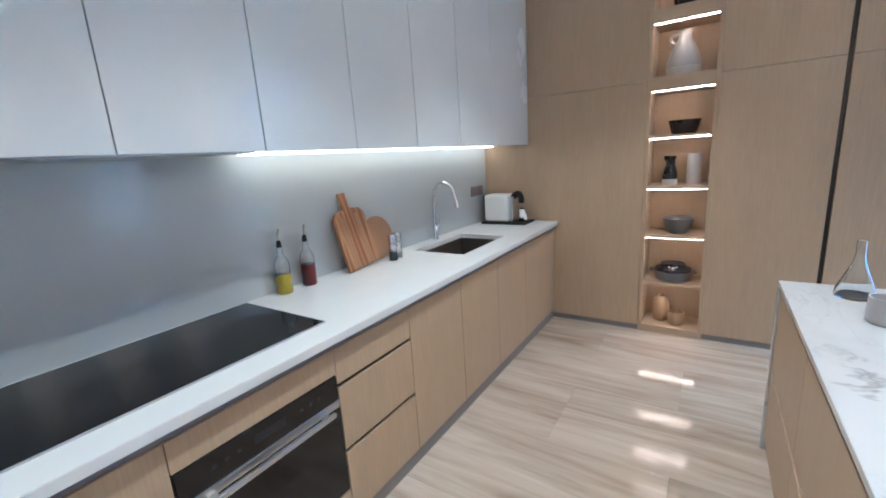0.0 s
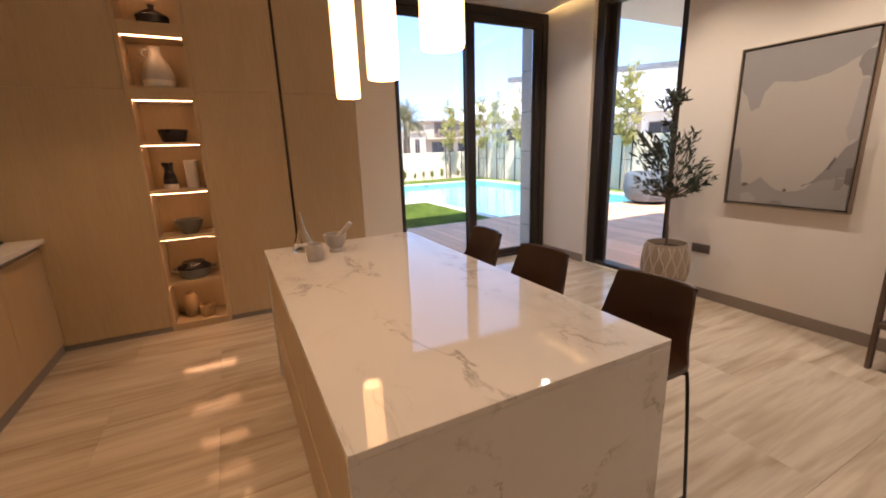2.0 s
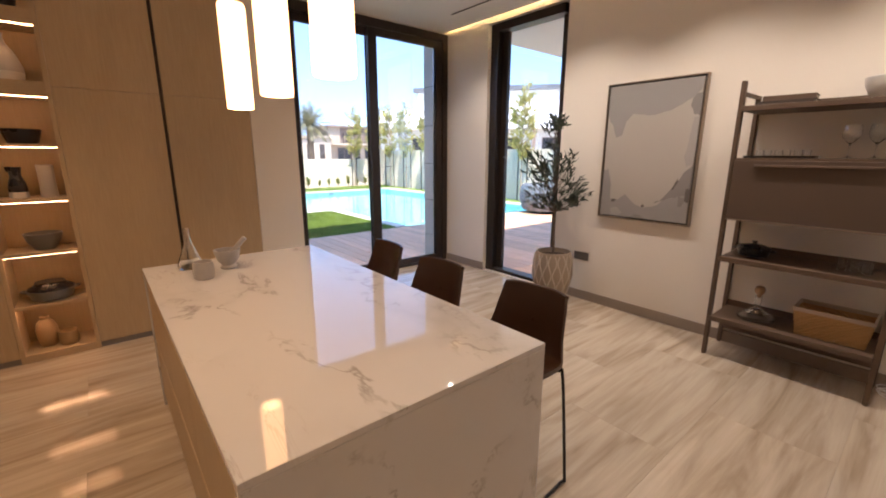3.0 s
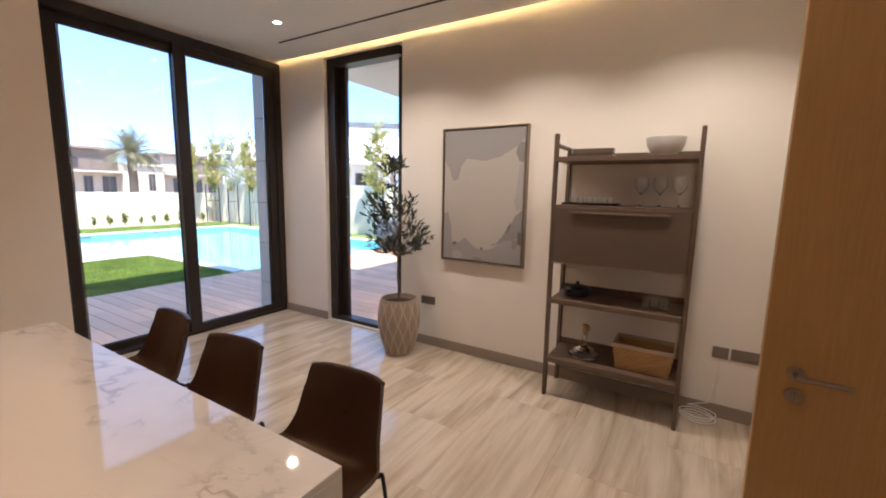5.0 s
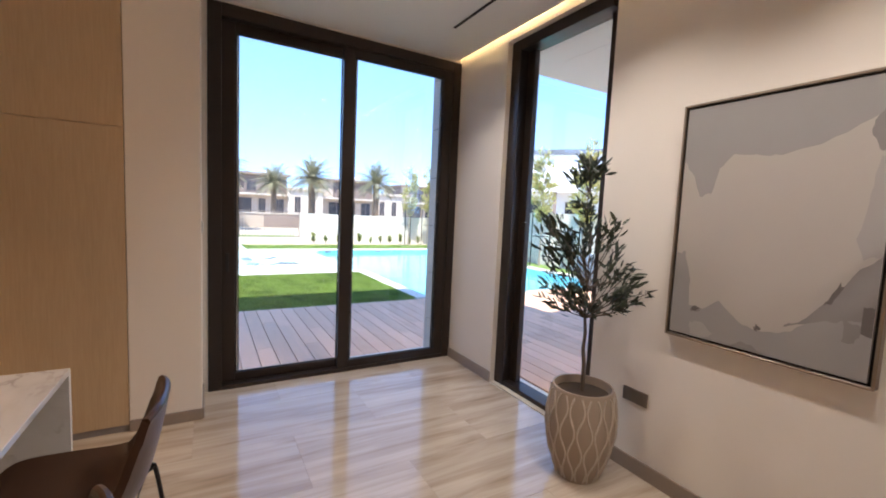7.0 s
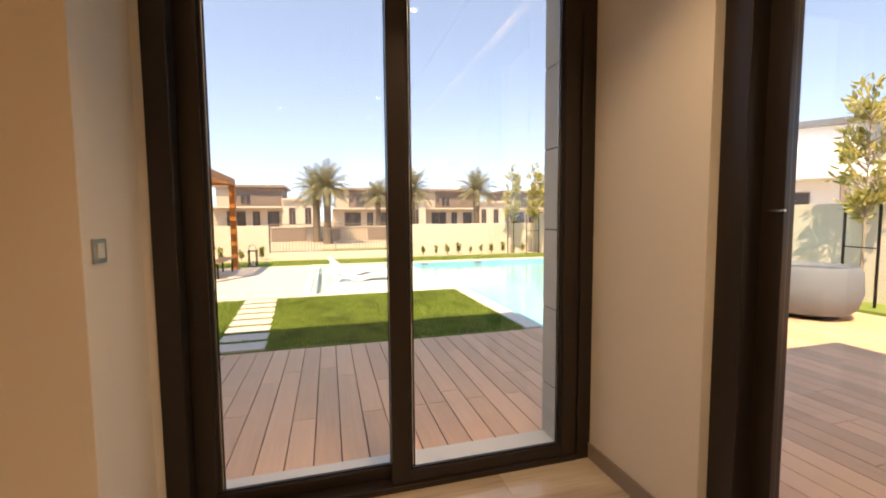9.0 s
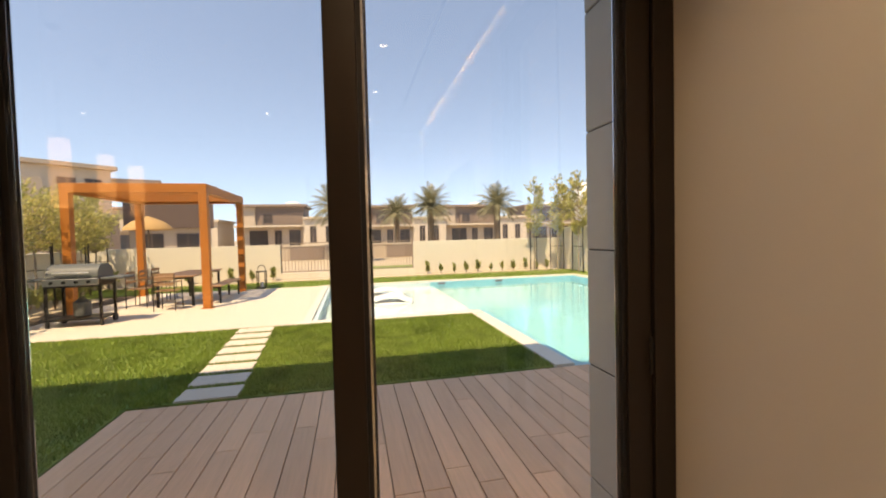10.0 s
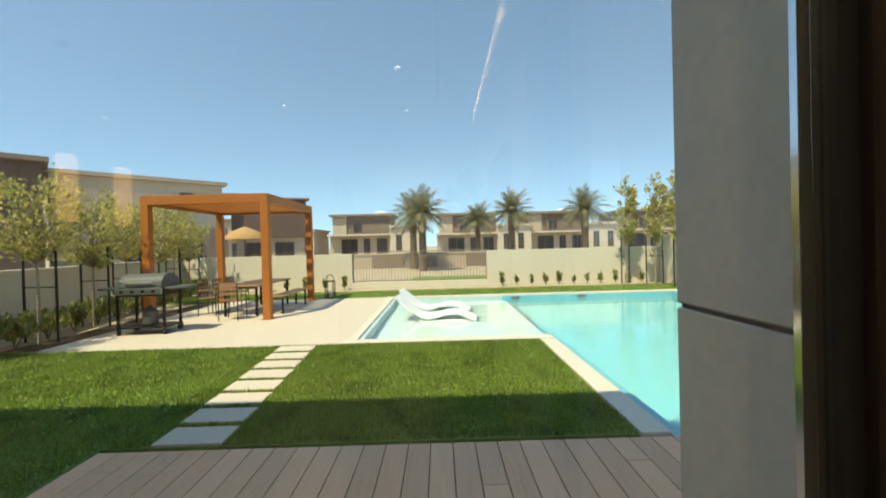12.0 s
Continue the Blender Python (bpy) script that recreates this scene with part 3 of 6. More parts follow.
def base_unit(y0, y1, kind="door", label="pale oak base unit with a flush door"):
    u = thing("base_cabinet", (XW + 0.002, y0, 0), label, "cabinet", "kitchen base cabinets")
    w, d = y1 - y0, 0.68
    part("body", boxes((0, 0.001, 0.08, d - 0.02, w - 0.001, 0.735 if kind == "sink" else 0.858)), M_OAK, u)
    part("plinth", boxes((0.02, 0.0, 0.0, d - 0.012, w, 0.08)), M_KICK, u, "grey recessed plinth")
    g = 0.0015
    if kind != "drawers":
        part("door", boxes((d - 0.0195, g, 0.082, d, w - g, 0.860), bevel=0.0015, seg=1), M_OAK, u)
    else:
        for z0, z1 in ((0.082, 0.392), (0.412, 0.692), (0.712, 0.860)):
            part("drawer_front", boxes((d - 0.0195, g, z0, d, w - g, z1), bevel=0.0015, seg=1), M_OAK, u)
        for z in (0.392, 0.692):
            part("grip_slot", boxes((d - 0.019, g, z + 0.0005, d - 0.014, w - g, z + 0.0195)), M_BRONZE, u, "dark recessed grip slot")
    return u


for y0, y1 in ((-0.98, -0.30), (-0.30, 0.38), (0.38, 1.04)):
    base_unit(y0, y1)
base_unit(1.65, 2.13, "drawers", "pale oak base unit with three drawers and dark grip slots")
for y0, y1 in ((2.13, 2.63), (2.63, 3.13), (3.13, 3.635), (3.635, 4.338)):
    base_unit(y0, y1, "sink" if 2.6 < y0 < 3.5 else "door")
# oven unit
ov = thing("oven_cabinet", (XW + 0.002, 1.04, 0), "pale oak housing unit around the built-in oven", "cabinet", "kitchen base cabinets")
part("body", boxes((0, 0.001, 0.08, 0.62, 0.609, 0.225)), M_OAK, ov)
part("top_box", boxes((0, 0.001, 0.757, 0.66, 0.609, 0.858)), M_OAK, ov)
part("plinth", boxes((0.02, 0, 0, 0.668, 0.61, 0.08)), M_KICK, ov)
part("front_panel", boxes((0.66, 0.0015, 0.757, 0.68, 0.6085, 0.860), bevel=0.0015, seg=1), M_OAK, ov)
part("front_panel", boxes((0.66, 0.0015, 0.082, 0.68, 0.6085, 0.222), bevel=0.0015, seg=1), M_OAK, ov)
o = thing("oven", (XW + 0.072, 1.045, 0.226), "black glass built-in oven with a steel bar handle", "oven")
part("body", boxes((0.05, 0, 0, 0.585, 0.60, 0.528)), M_BLACK, o)
part("control_panel", boxes((0.586, 0, 0.425, 0.612, 0.60, 0.528), bevel=0.002), M_BLACKGLASS, o)
part("trim", boxes((0.586, 0, 0.392, 0.614, 0.60, 0.423), bevel=0.002), M_STEEL, o, "steel trim band")
part("door", boxes((0.586, 0, 0.004, 0.612, 0.60, 0.390), bevel=0.002), M_BLACKGLASS, o)
oh = part("handle", boxes((0.635, 0.05, 0.385, 0.652, 0.55, 0.407), bevel=0.006), M_STEEL, o, "steel bar handle")
part("bracket", boxes((0.612, 0.07, 0.388, 0.64, 0.095, 0.402)), M_STEEL, oh)
part("bracket", boxes((0.612, 0.505, 0.388, 0.64, 0.53, 0.402)), M_STEEL, oh)
part("display", boxes((0.6122, 0.24, 0.465, 0.6128, 0.36, 0.495)), M_DISPLAY, o, "grey display mark")
for yy in (0.10, 0.14, 0.18, 0.42, 0.46, 0.50):
    part("touch_mark", boxes((0.6122, yy, 0.472, 0.6128, yy + 0.014, 0.486)), M_DISPLAY, o)
# recess rail under the worktop
solid("worktop_rail", boxes((XW + 0.60, YS + 0.002, 0.8625, XW + 0.678, 4.337, 0.9015)), M_SHADOWGAP, "grey recessed rail under the worktop", "rail")
# worktop with a cut-out for the sink
SX0, SX1, SY0, SY1 = -1.385, -0.985, 2.93, 3.58
bm = bmesh.new()
wr = [[[bm.verts.new((x, y, z)) for x, y in r] for z in (0.9025, KT)] for r in (((XW + 0.001, YS + 0.002), (-0.80, YS + 0.002), (-0.80, 4.338), (XW + 0.001, 4.338)), ((SX0, SY0), (SX1, SY0), (SX1, SY1), (SX0, SY1)))]
for k in range(4):
    q = (k + 1) % 4
    for z in (0, 1):
        bm.faces.new((wr[0][z][k], wr[0][z][q], wr[1][z][q], wr[1][z][k]))
    for r in (0, 1):
        bm.faces.new((wr[r][0][k], wr[r][0][q], wr[r][1][q], wr[r][1][k]))
bmesh.ops.recalc_face_normals(bm, faces=bm.faces)
bmesh.ops.bevel(bm, geom=[e for e in bm.edges if all(abs(v.co.z - KT) < 1e-5 for v in e.verts) and len(e.link_faces) == 2 and e.calc_face_angle(0) > 1], offset=0.002, segments=2, affect="EDGES")
solid("worktop", bm, M_QUARTZ, "white quartz worktop with an undermounted sink cut-out", "worktop")
sk2 = thing("sink", ((SX0 + SX1) / 2, (SY0 + SY1) / 2, 0.74), "brushed steel rectangular undermounted sink", "sink")
hx, hy = (SX1 - SX0) / 2, (SY1 - SY0) / 2
part("bowl", boxes((-hx - 0.004, -hy - 0.004, 0, -hx, hy + 0.004, 0.162), (hx, -hy - 0.004, 0, hx + 0.004, hy + 0.004, 0.162), (-hx, -hy - 0.004, 0, hx, -hy, 0.162), (-hx, hy, 0, hx, hy + 0.004, 0.162), (-hx, -hy, 0, hx, hy, 0.004)), M_SINK, sk2)
part("waste", lathe([(0.045, 0.0042), (0.045, 0.007), (0.03, 0.006)], 24), M_CHROME, sk2, smooth=True)
# tap
tp = thing("kitchen_tap", (-1.455, 3.31, KT), "chrome gooseneck kitchen tap with pull-down spray", "tap")
part("base", lathe([(0.026, 0), (0.026, 0.008), (0.022, 0.012), (0.021, 0.11), (0.016, 0.12)], 24), M_CHROME, tp, smooth=True)
part("neck", tube(arc([(0, 0, 0.10), (0, 0, 0.33), (0.03, 0, 0.41), (0.10, 0, 0.445), (0.17, 0, 0.41), (0.195, 0, 0.35)], 8), 0.0125, 14), M_CHROME, tp, smooth=True)
part("spray", tube([(0.193, 0, 0.355), (0.20, 0, 0.32), (0.215, 0, 0.255)], 0.0155, 14), M_CHROME, tp, smooth=True)
part("lever", tube([(0, 0.018, 0.075), (0, 0.045, 0.082), (0.01, 0.06, 0.15)], 0.0075, 10), M_CHROME, tp, smooth=True)
# splashback
struct("splashback", boxes((XW + 0.0005, YS + 0.002, KT + 0.0005, XW + 0.006, 4.338, 1.643)), M_SPLASH, "grey back-painted glass splashback")
# hob
hb = thing("induction_hob", (-1.37, 1.135, KT), "black ceramic glass induction hob set in the worktop", "hob")
part("glass", boxes((-0.122, -0.575, 0.0005, 0.432, 0.575, 0.006), bevel=0.002), M_BLACKGLASS, hb)
part("trim", boxes((0.4322, -0.575, 0.0005, 0.437, 0.575, 0.0065)), M_STEEL, hb)
# upper units
ux = [(-0.98, -0.28), (-0.28, 0.20), (0.20, 0.69), (0.69, 1.17), (1.17, 1.65), (1.65, 2.14), (2.14, 2.63), (2.63, 3.12), (3.12, 3.61), (3.61, 4.335)]
for y0, y1 in ux:
    u = thing("wall_cabinet", (XW + 0.002, y0, 1.645), "glossy pale grey wall cabinet with a plain flush door", "cabinet", "kitchen wall cabinets")
    part("body", boxes((0, 0.0005, 0.0, 0.425, y1 - y0 - 0.0005, ZC - 1.65)), M_LACQUER, u)
    part("door", boxes((0.4255, 0.0018, -0.012, 0.448, y1 - y0 - 0.0018, ZC - 1.655), bevel=0.0015, seg=1), M_LACQUER, u)
solid("under_cabinet_light", boxes((XW + 0.075, 1.76, 1.634, XW + 0.10, 4.32, 1.643)), M_LEDW, "white light strip under the wall cabinets", "light")
ho = thing("extractor_hood", (XW + 0.002, 0.70, 1.625), "dark grey extractor hood under the wall cabinets", "extractor hood")
part("grille", boxes((0.06, 0.03, 0.008, 0.33, 0.98, 0.0195)), M_STEEL, ho)
# socket over the worktop
kp = thing("wall_plate", (XW + 0.0065, 4.13, 1.24), "steel twin socket plate over the worktop", "socket", "wall plates")
part("plate", boxes((0, -0.11, -0.045, 0.01, 0.11, 0.045), bevel=0.002), M_SOCKET, kp)
for yy in (-0.05, 0.05):
    part("insert", boxes((0.01, yy - 0.025, -0.025, 0.013, yy + 0.025, 0.025)), M_SOCKET, kp)

# ---- tall units with the lit niche ----
TY, TZ = 4.342, ZC - 0.003


def tall_unit(x0, x1, seams, label):
    u = thing("tall_cabinet", (x0, TY, 0), label, "cabinet", "tall oak cabinets")
    w = x1 - x0
    part("body", boxes((0.0005, 0.022, 0.0, w - 0.0005, YN - TY - 0.002, TZ)), M_OAK, u)
    part("plinth", boxes((0.0, 0.012, 0.0, w, 0.0215, 0.045)), M_KICK, u)
    for z0, z1 in zip(seams, seams[1:]):
        part("door", boxes((0.0012, 0.0, z0 + 0.0015, w - 0.0012, 0.0215, z1 - 0.0015), bevel=0.001, seg=1), M_OAK, u)
    return u


tall_unit(XW + 0.001, -0.105, (0.047, 2.033, TZ), "tall pale oak cabinet with flush doors at the worktop's end")
tall_unit(0.365, 1.018, (0.047, 2.033, TZ), "tall pale oak cabinet with flush doors beside the lit niche")
tall_unit(1.042, 1.703, (0.047, 2.033, TZ), "tall pale oak cabinet with flush doors beside the cream pier")
solid("grip_channel", boxes((1.0185, TY + 0.012, 0.0, 1.0415, TY + 0.03, TZ)), M_BRONZE, "dark recessed vertical grip channel between tall cabinets", "channel")
ni = thing("display_niche", (-0.105, TY, 0), "open pale oak display niche with warm lit shelves", "shelf niche")
nw, nd = 0.47, 0.34
part("side", boxes((0.0005, -0.002, 0, 0.028, nd, TZ), bevel=0.001, seg=1), M_OAK, ni)
part("side", boxes((nw - 0.028, -0.002, 0, nw - 0.0005, nd, TZ), bevel=0.001, seg=1), M_OAK, ni)
part("back", boxes((0.028, nd - 0.02, 0, nw - 0.028, nd, TZ)), M_OAK, ni)
part("plinth", boxes((0.028, 0.0, 0.0, nw - 0.028, 0.06, 0.042)), M_OAK_H, ni)
NICHE = [0.06, 0.445, 0.845, 1.24, 1.63, 2.06, 2.53]
NTOP = [0.42, 0.82, 1.214, 1.607, 1.957, 2.432, 2.90]
for z0, zt in zip(NICHE, [0.043] + NTOP):
    part("shelf", boxes((0.028, 0.0, zt + 0.0005 if zt > 0.05 else 0.043, nw - 0.028, nd - 0.02, z0), bevel=0.001, seg=1), M_OAK_H, ni)
part("shelf", boxes((0.028, 0.0, 2.9005, nw - 0.028, nd - 0.02, TZ)), M_OAK_H, ni)
for zt in NTOP:
    part("light_strip", boxes((0.032, 0.018, zt - 0.004, nw - 0.032, 0.030, zt)), M_LED, ni, "warm glowing strip")

# ---- island ----
IX0, IX1, IY0, IY1 = 0.657, 1.694, 0.946, 3.074
isl = thing("kitchen_island", (0, 0, 0), "white veined marble island with waterfall ends and oak drawers", "kitchen island")
part("top", boxes((IX0, IY0, 0.878, IX1, IY1, 0.90), bevel=0.0015, seg=1), M_MARBLE, isl)
part("end_panel", boxes((IX0, IY0, 0.0, IX1, IY0 + 0.022, 0.8775), bevel=0.0015, seg=1), M_MARBLE, isl)
part("end_panel", boxes((IX0, IY1 - 0.022, 0.0, IX1, IY1, 0.8775), bevel=0.0015, seg=1), M_MARBLE, isl)
part("body", boxes((IX0 + 0.03, IY0 + 0.023, 0.08, 1.33, IY1 - 0.023, 0.852)), M_OAK, isl)
part("plinth", boxes((IX0 + 0.06, IY0 + 0.023, 0.0, 1.30, IY1 - 0.023, 0.08)), M_KICK, isl)
part("rail", boxes((IX0 + 0.02, IY0 + 0.023, 0.853, 1.33, IY1 - 0.023, 0.8775)), M_SHADOWGAP, isl)
iw = (IY1 - IY0 - 0.046) / 3
for i in range(3):
    y0 = IY0 + 0.023 + i * iw
    for z0, z1 in ((0.082, 0.43), (0.45, 0.848)):
        part("drawer_front", boxes((IX0 + 0.010, y0 + 0.0015, z0, IX0 + 0.0295, y0 + iw - 0.0015, z1), bevel=0.0015, seg=1), M_OAK, isl)
    part("back_panel", boxes((1.3305, y0 + 0.0015, 0.082, 1.348, y0 + iw - 0.0015, 0.848), bevel=0.0015, seg=1), M_OAK, isl)

# pendants
for x, y in ((1.14, 1.39), (1.155, 1.965), (1.18, 2.62)):
    p = thing("pendant_lamp", (x, y, 0), "lit white opal glass cylinder pendant lamp over the island", "pendant lamp", "pendants over the island")
    part("shade", lathe([(0.055, 1.80), (0.064, 1.80), (0.0665, 1.81), (0.0665, 2.30), (0.062, 2.315), (0.012, 2.318)], 32, cap=False), M_SHADE, p, "glowing opal glass cylinder", smooth=True)
    part("inner_glass", lathe([(0.058, 1.805), (0.058, 2.30), (0.01, 2.305)], 32, cap=False), M_SHADE, p, smooth=True)
    part("cap", lathe([(0.030, 2.3185), (0.030, 2.345), (0.012, 2.36), (0.006, 2.40)], 24), M_FRAMEMETAL, p, "bronze cap", smooth=True)
    part("cord", tube([(0, 0, 2.395), (0, 0, 3.15)], 0.003, 6), M_BLACK, p)
    part("ceiling_rose", lathe([(0.045, 3.145), (0.05, 3.15), (0.05, 3.1695)], 24), M_FRAMEMETAL, p, smooth=True)

# things on the island
gv = thing("glass_bottle", (0.885, 2.915, CT), "clear conical glass bottle with a narrow neck", "bottle")
part("glass", lathe([(0.062, 0.0), (0.066, 0.006), (0.064, 0.03), (0.020, 0.15), (0.015, 0.19), (0.017, 0.235), (0.0145, 0.234), (0.0125, 0.19), (0.017, 0.15), (0.060, 0.03), (0.058, 0.008)], 32), M_THIN, gv, smooth=True)
sp = thing("stone_pot", (0.905, 2.62, CT), "small round grey veined stone pot", "pot")
part("bowl", lathe([(0.040, 0), (0.050, 0.01), (0.053, 0.045), (0.049, 0.085), (0.052, 0.095), (0.045, 0.095), (0.042, 0.08), (0.042, 0.02)], 32), M_MORTAR, sp, smooth=True)
mo = thing("mortar_and_pestle", (1.06, 2.77, CT), "grey veined stone mortar with its pestle leaning inside", "mortar")
part("mortar", lathe([(0.042, 0), (0.046, 0.012), (0.036, 0.025), (0.058, 0.05), (0.070, 0.10), (0.073, 0.112), (0.062, 0.112), (0.054, 0.07), (0.02, 0.045)], 32), M_MORTAR, mo, smooth=True)
part("pestle", tube(arc([(-0.01, 0.0, 0.055), (0.03, -0.01, 0.10), (0.075, -0.03, 0.155), (0.095, -0.04, 0.178)], 4), 0.016, 12, taper=0.013), M_MORTAR, mo, smooth=True)


# ---- counter stools ----
def shell_mesh():
    """A leather bucket: seat and back in one bent sheet, with thickness."""
    prof = arc([(-0.36, 0.655), (-0.33, 0.668), (-0.20, 0.655), (-0.09, 0.645), (-0.02, 0.665), (0.025, 0.74), (0.055, 0.85), (0.075, 0.962)], 5)
    prof = [(p[0], p[1]) for p in [(q.x, q.y) for q in [Vector((a.x, a.y, 0)) for a in prof]]]
    bm = bmesh.new()
    n, across = len(prof), 12
    top, low = [], []
    for i, (x, z) in enumerate(prof):
        t = i / (n - 1)
        half = 0.205 + 0.025 * math.sin(math.pi * min(1, t / 0.75)) - 0.04 * max(0, (t - 0.6) / 0.4) - 0.02 * max(0, (0.12 - t) / 0.12)
        px, pz = prof[max(i - 1, 0)], prof[min(i + 1, n - 1)]
        d = Vector((pz[0] - px[0], 0, pz[1] - px[1])).normalized()
        nrm = Vector((-d.z, 0, d.x))
        ra, rb = [], []
        for k in range(across + 1):
            s = 2 * k / across - 1
            curl = 0.045 * abs(s) ** 2.6 * (0.6 + 0.6 * math.sin(math.pi * t))
            drop = 0.012 * abs(s) ** 4 if t > 0.9 else 0.0
            thick = 0.022
            c = Vector((x, s * half, z - drop)) + nrm * curl
            ra.append(bm.verts.new(c + nrm * thick * 0.5))
            rb.append(bm.verts.new(c - nrm * thick * 0.5))
        top.append(ra)
        low.append(rb)
    for i in range(n - 1):
        for k in range(across):
            bm.faces.new((top[i][k], top[i][k + 1], top[i + 1][k + 1], top[i + 1][k]))
            bm.faces.new((low[i][k], low[i + 1][k], low[i + 1][k + 1], low[i][k + 1]))
        for k in (0, across):
            bm.faces.new((top[i][k], top[i + 1][k], low[i + 1][k], low[i][k]))
    for i in (0, n - 1):
        for k in range(across):
            bm.faces.new((top[i][k], low[i][k], low[i][k + 1], top[i][k + 1]))
    return bm, prof


st = thing("counter_stool", (1.967, 1.247, 0), "dark brown leather counter stool on thin black metal legs", "stool", "stools along the island", rz=4)
sbm, sprof = shell_mesh()
sh = part("seat_shell", sbm, M_LEATHER, st, smooth=True)
edge = tube([(0.075 - 0.0265 * abs(k) ** 2.6, k * 0.165, 0.962 + 0.004 * abs(k) ** 2.6 - 0.012 * abs(k) ** 4) for k in [q / 8 - 1 for q in range(17)]], 0.0125, 8)
part("rolled_edge", edge, M_LEATHER, sh, "rolled leather top edge", smooth=True)
for s in (-1, 1):
    part("leg", tube(arc([(-0.02, s * 0.10, 0.632), (0.01, s * 0.17, 0.625), (0.03, s * 0.186, 0.58), (0.10, s * 0.195, 0.03), (0.098, s * 0.193, 0.009), (0.07, s * 0.19, 0.008)], 6), 0.0075, 8), M_BLACK, st, smooth=True)
    part("leg", tube(arc([(-0.22, s * 0.10, 0.632), (-0.25, s * 0.17, 0.625), (-0.262, s * 0.186, 0.58), (-0.32, s * 0.195, 0.03), (-0.318, s * 0.193, 0.009), (-0.29, s * 0.19, 0.008)], 6), 0.0075, 8), M_BLACK, st, smooth=True)
    part("runner", tube([(-0.30, s * 0.19, 0.008), (0.08, s * 0.19, 0.008)], 0.0075, 8), M_BLACK, st)
part("foot_rail", tube([(-0.30, -0.19, 0.23), (-0.30, 0.19, 0.23)], 0.0075, 8), M_BLACK, st)
part("seat_frame", tube([(-0.25, -0.11, 0.632), (0.0, -0.11, 0.632), (0.0, 0.11, 0.632), (-0.25, 0.11, 0.632)], 0.0075, 8), M_BLACK, st)
copy_thing(st, pose(1.93, 1.883, 0, 0, 0, 6))
copy_thing(st, pose(1.972, 2.51, 0, 0, 0, -2))

# ---- framed painting ----
from mathutils.geometry import tessellate_polygon

art = thing("framed_painting", (XE, 1.918, 1.585), "large abstract grey painting in a thin bronze floating frame", "painting")
AW, AH = 0.432, 0.636
part("frame", boxes((-0.05, -AW, -AH, -0.001, -AW + 0.012, AH), (-0.05, AW - 0.012, -AH, -0.001, AW, AH), (-0.05, -AW + 0.012, -AH, -0.001, AW - 0.012, -AH + 0.012), (-0.05, -AW + 0.012, AH - 0.012, -0.001, AW - 0.012, AH), bevel=0.0015, seg=1), M_FRAMEMETAL, art, "brushed bronze frame")
part("backing", boxes((-0.03, -AW + 0.012, -AH + 0.012, -0.002, AW - 0.012, AH - 0.012)), M_BLACK, art)
cv = part("canvas", boxes((-0.046, -AW + 0.025, -AH + 0.025, -0.028, AW - 0.025, AH - 0.025), bevel=0.002), M_CANVAS, art, "warm grey painted canvas")


def patch(pts, material, lift, seed, label):
    """A ragged field of paint; u runs from the left of the picture to the right, v upwards, both 0 to 1."""
    rnd = random.Random(seed)
    W, H = 2 * (AW - 0.026), 2 * (AH - 0.026)
    ring = []
    for (u0, v0), (u1, v1) in zip(pts, pts[1:] + pts[:1]):
        ring += [Vector((u0 + (u1 - u0) * k / 4, v0 + (v1 - v0) * k / 4, 0)) for k in range(4)]
    flat = []
    for p in ring:
        u, v = p.x, p.y
        if 0.02 < u < 0.98:
            u += rnd.uniform(-0.006, 0.006)
        if 0.02 < v < 0.98:
            v += rnd.uniform(-0.005, 0.005)
        flat.append(Vector((W / 2 - min(1, max(0, u)) * W, min(1, max(0, v)) * H - H / 2, 0)))
    verts = [(-0.0462 - lift, q.x, q.y) for q in flat]
    tris = tessellate_polygon([flat])
    ob = new("paint_field", raw_mesh("paint_field", verts, [tuple(t) for t in tris], material))
    ob.parent = cv
    ob["label"] = label


patch([(0, 1), (0.5, 1), (1, 1), (1, 0.93), (0.90, 0.86), (0.72, 0.80), (0.55, 0.765), (0.42, 0.78), (0.30, 0.785), (0.22, 0.73), (0.19, 0.63), (0.12, 0.615), (0.07, 0.70), (0.0, 0.78)], M_PAINT_A, 0.0006, 3, "mid grey paint")
patch([(0, 0), (0, 0.36), (0.06, 0.37), (0.10, 0.28), (0.12, 0.14), (0.20, 0.13), (0.30, 0.18), (0.44, 0.10), (0.55, 0.085), (0.68, 0.12), (0.80, 0.20), (0.92, 0.33), (1, 0.42), (1, 0.2), (1, 0)], M_PAINT_A, 0.0006, 5, "mid grey paint")
patch([(1, 0.42), (0.93, 0.37), (0.84, 0.26), (0.70, 0.155), (0.64, 0.13), (0.70, 0.145), (0.82, 0.175), (0.90, 0.19), (1, 0.20)], M_PAINT_B, 0.0010, 7, "dark grey paint")
patch([(1, 0.90), (0.93, 0.885), (0.90, 0.83), (0.94, 0.76), (1, 0.75)], M_PAINT_B, 0.0010, 9, "dark grey paint")
patch([(0.12, 0.115), (0.15, 0.135), (0.20, 0.13), (0.18, 0.115), (0.13, 0.105)], M_PAINT_B, 0.0010, 11, "dark grey paint")
patch([(0.38, 0.0), (0.43, 0.03), (0.50, 0.025), (0.56, 0.0)], M_PAINT_B, 0.0010, 13, "dark grey paint")
patch([(1, 0.75), (0.945, 0.74), (0.93, 0.62), (0.90, 0.47), (0.93, 0.40), (1, 0.42)], M_PAINT_C, 0.0008, 15, "pale grey paint")
patch([(0.885, 0.19), (0.895, 0.12), (0.94, 0.115), (0.96, 0.18)], M_PAINT_B, 0.0011, 17, "dark grey paint")
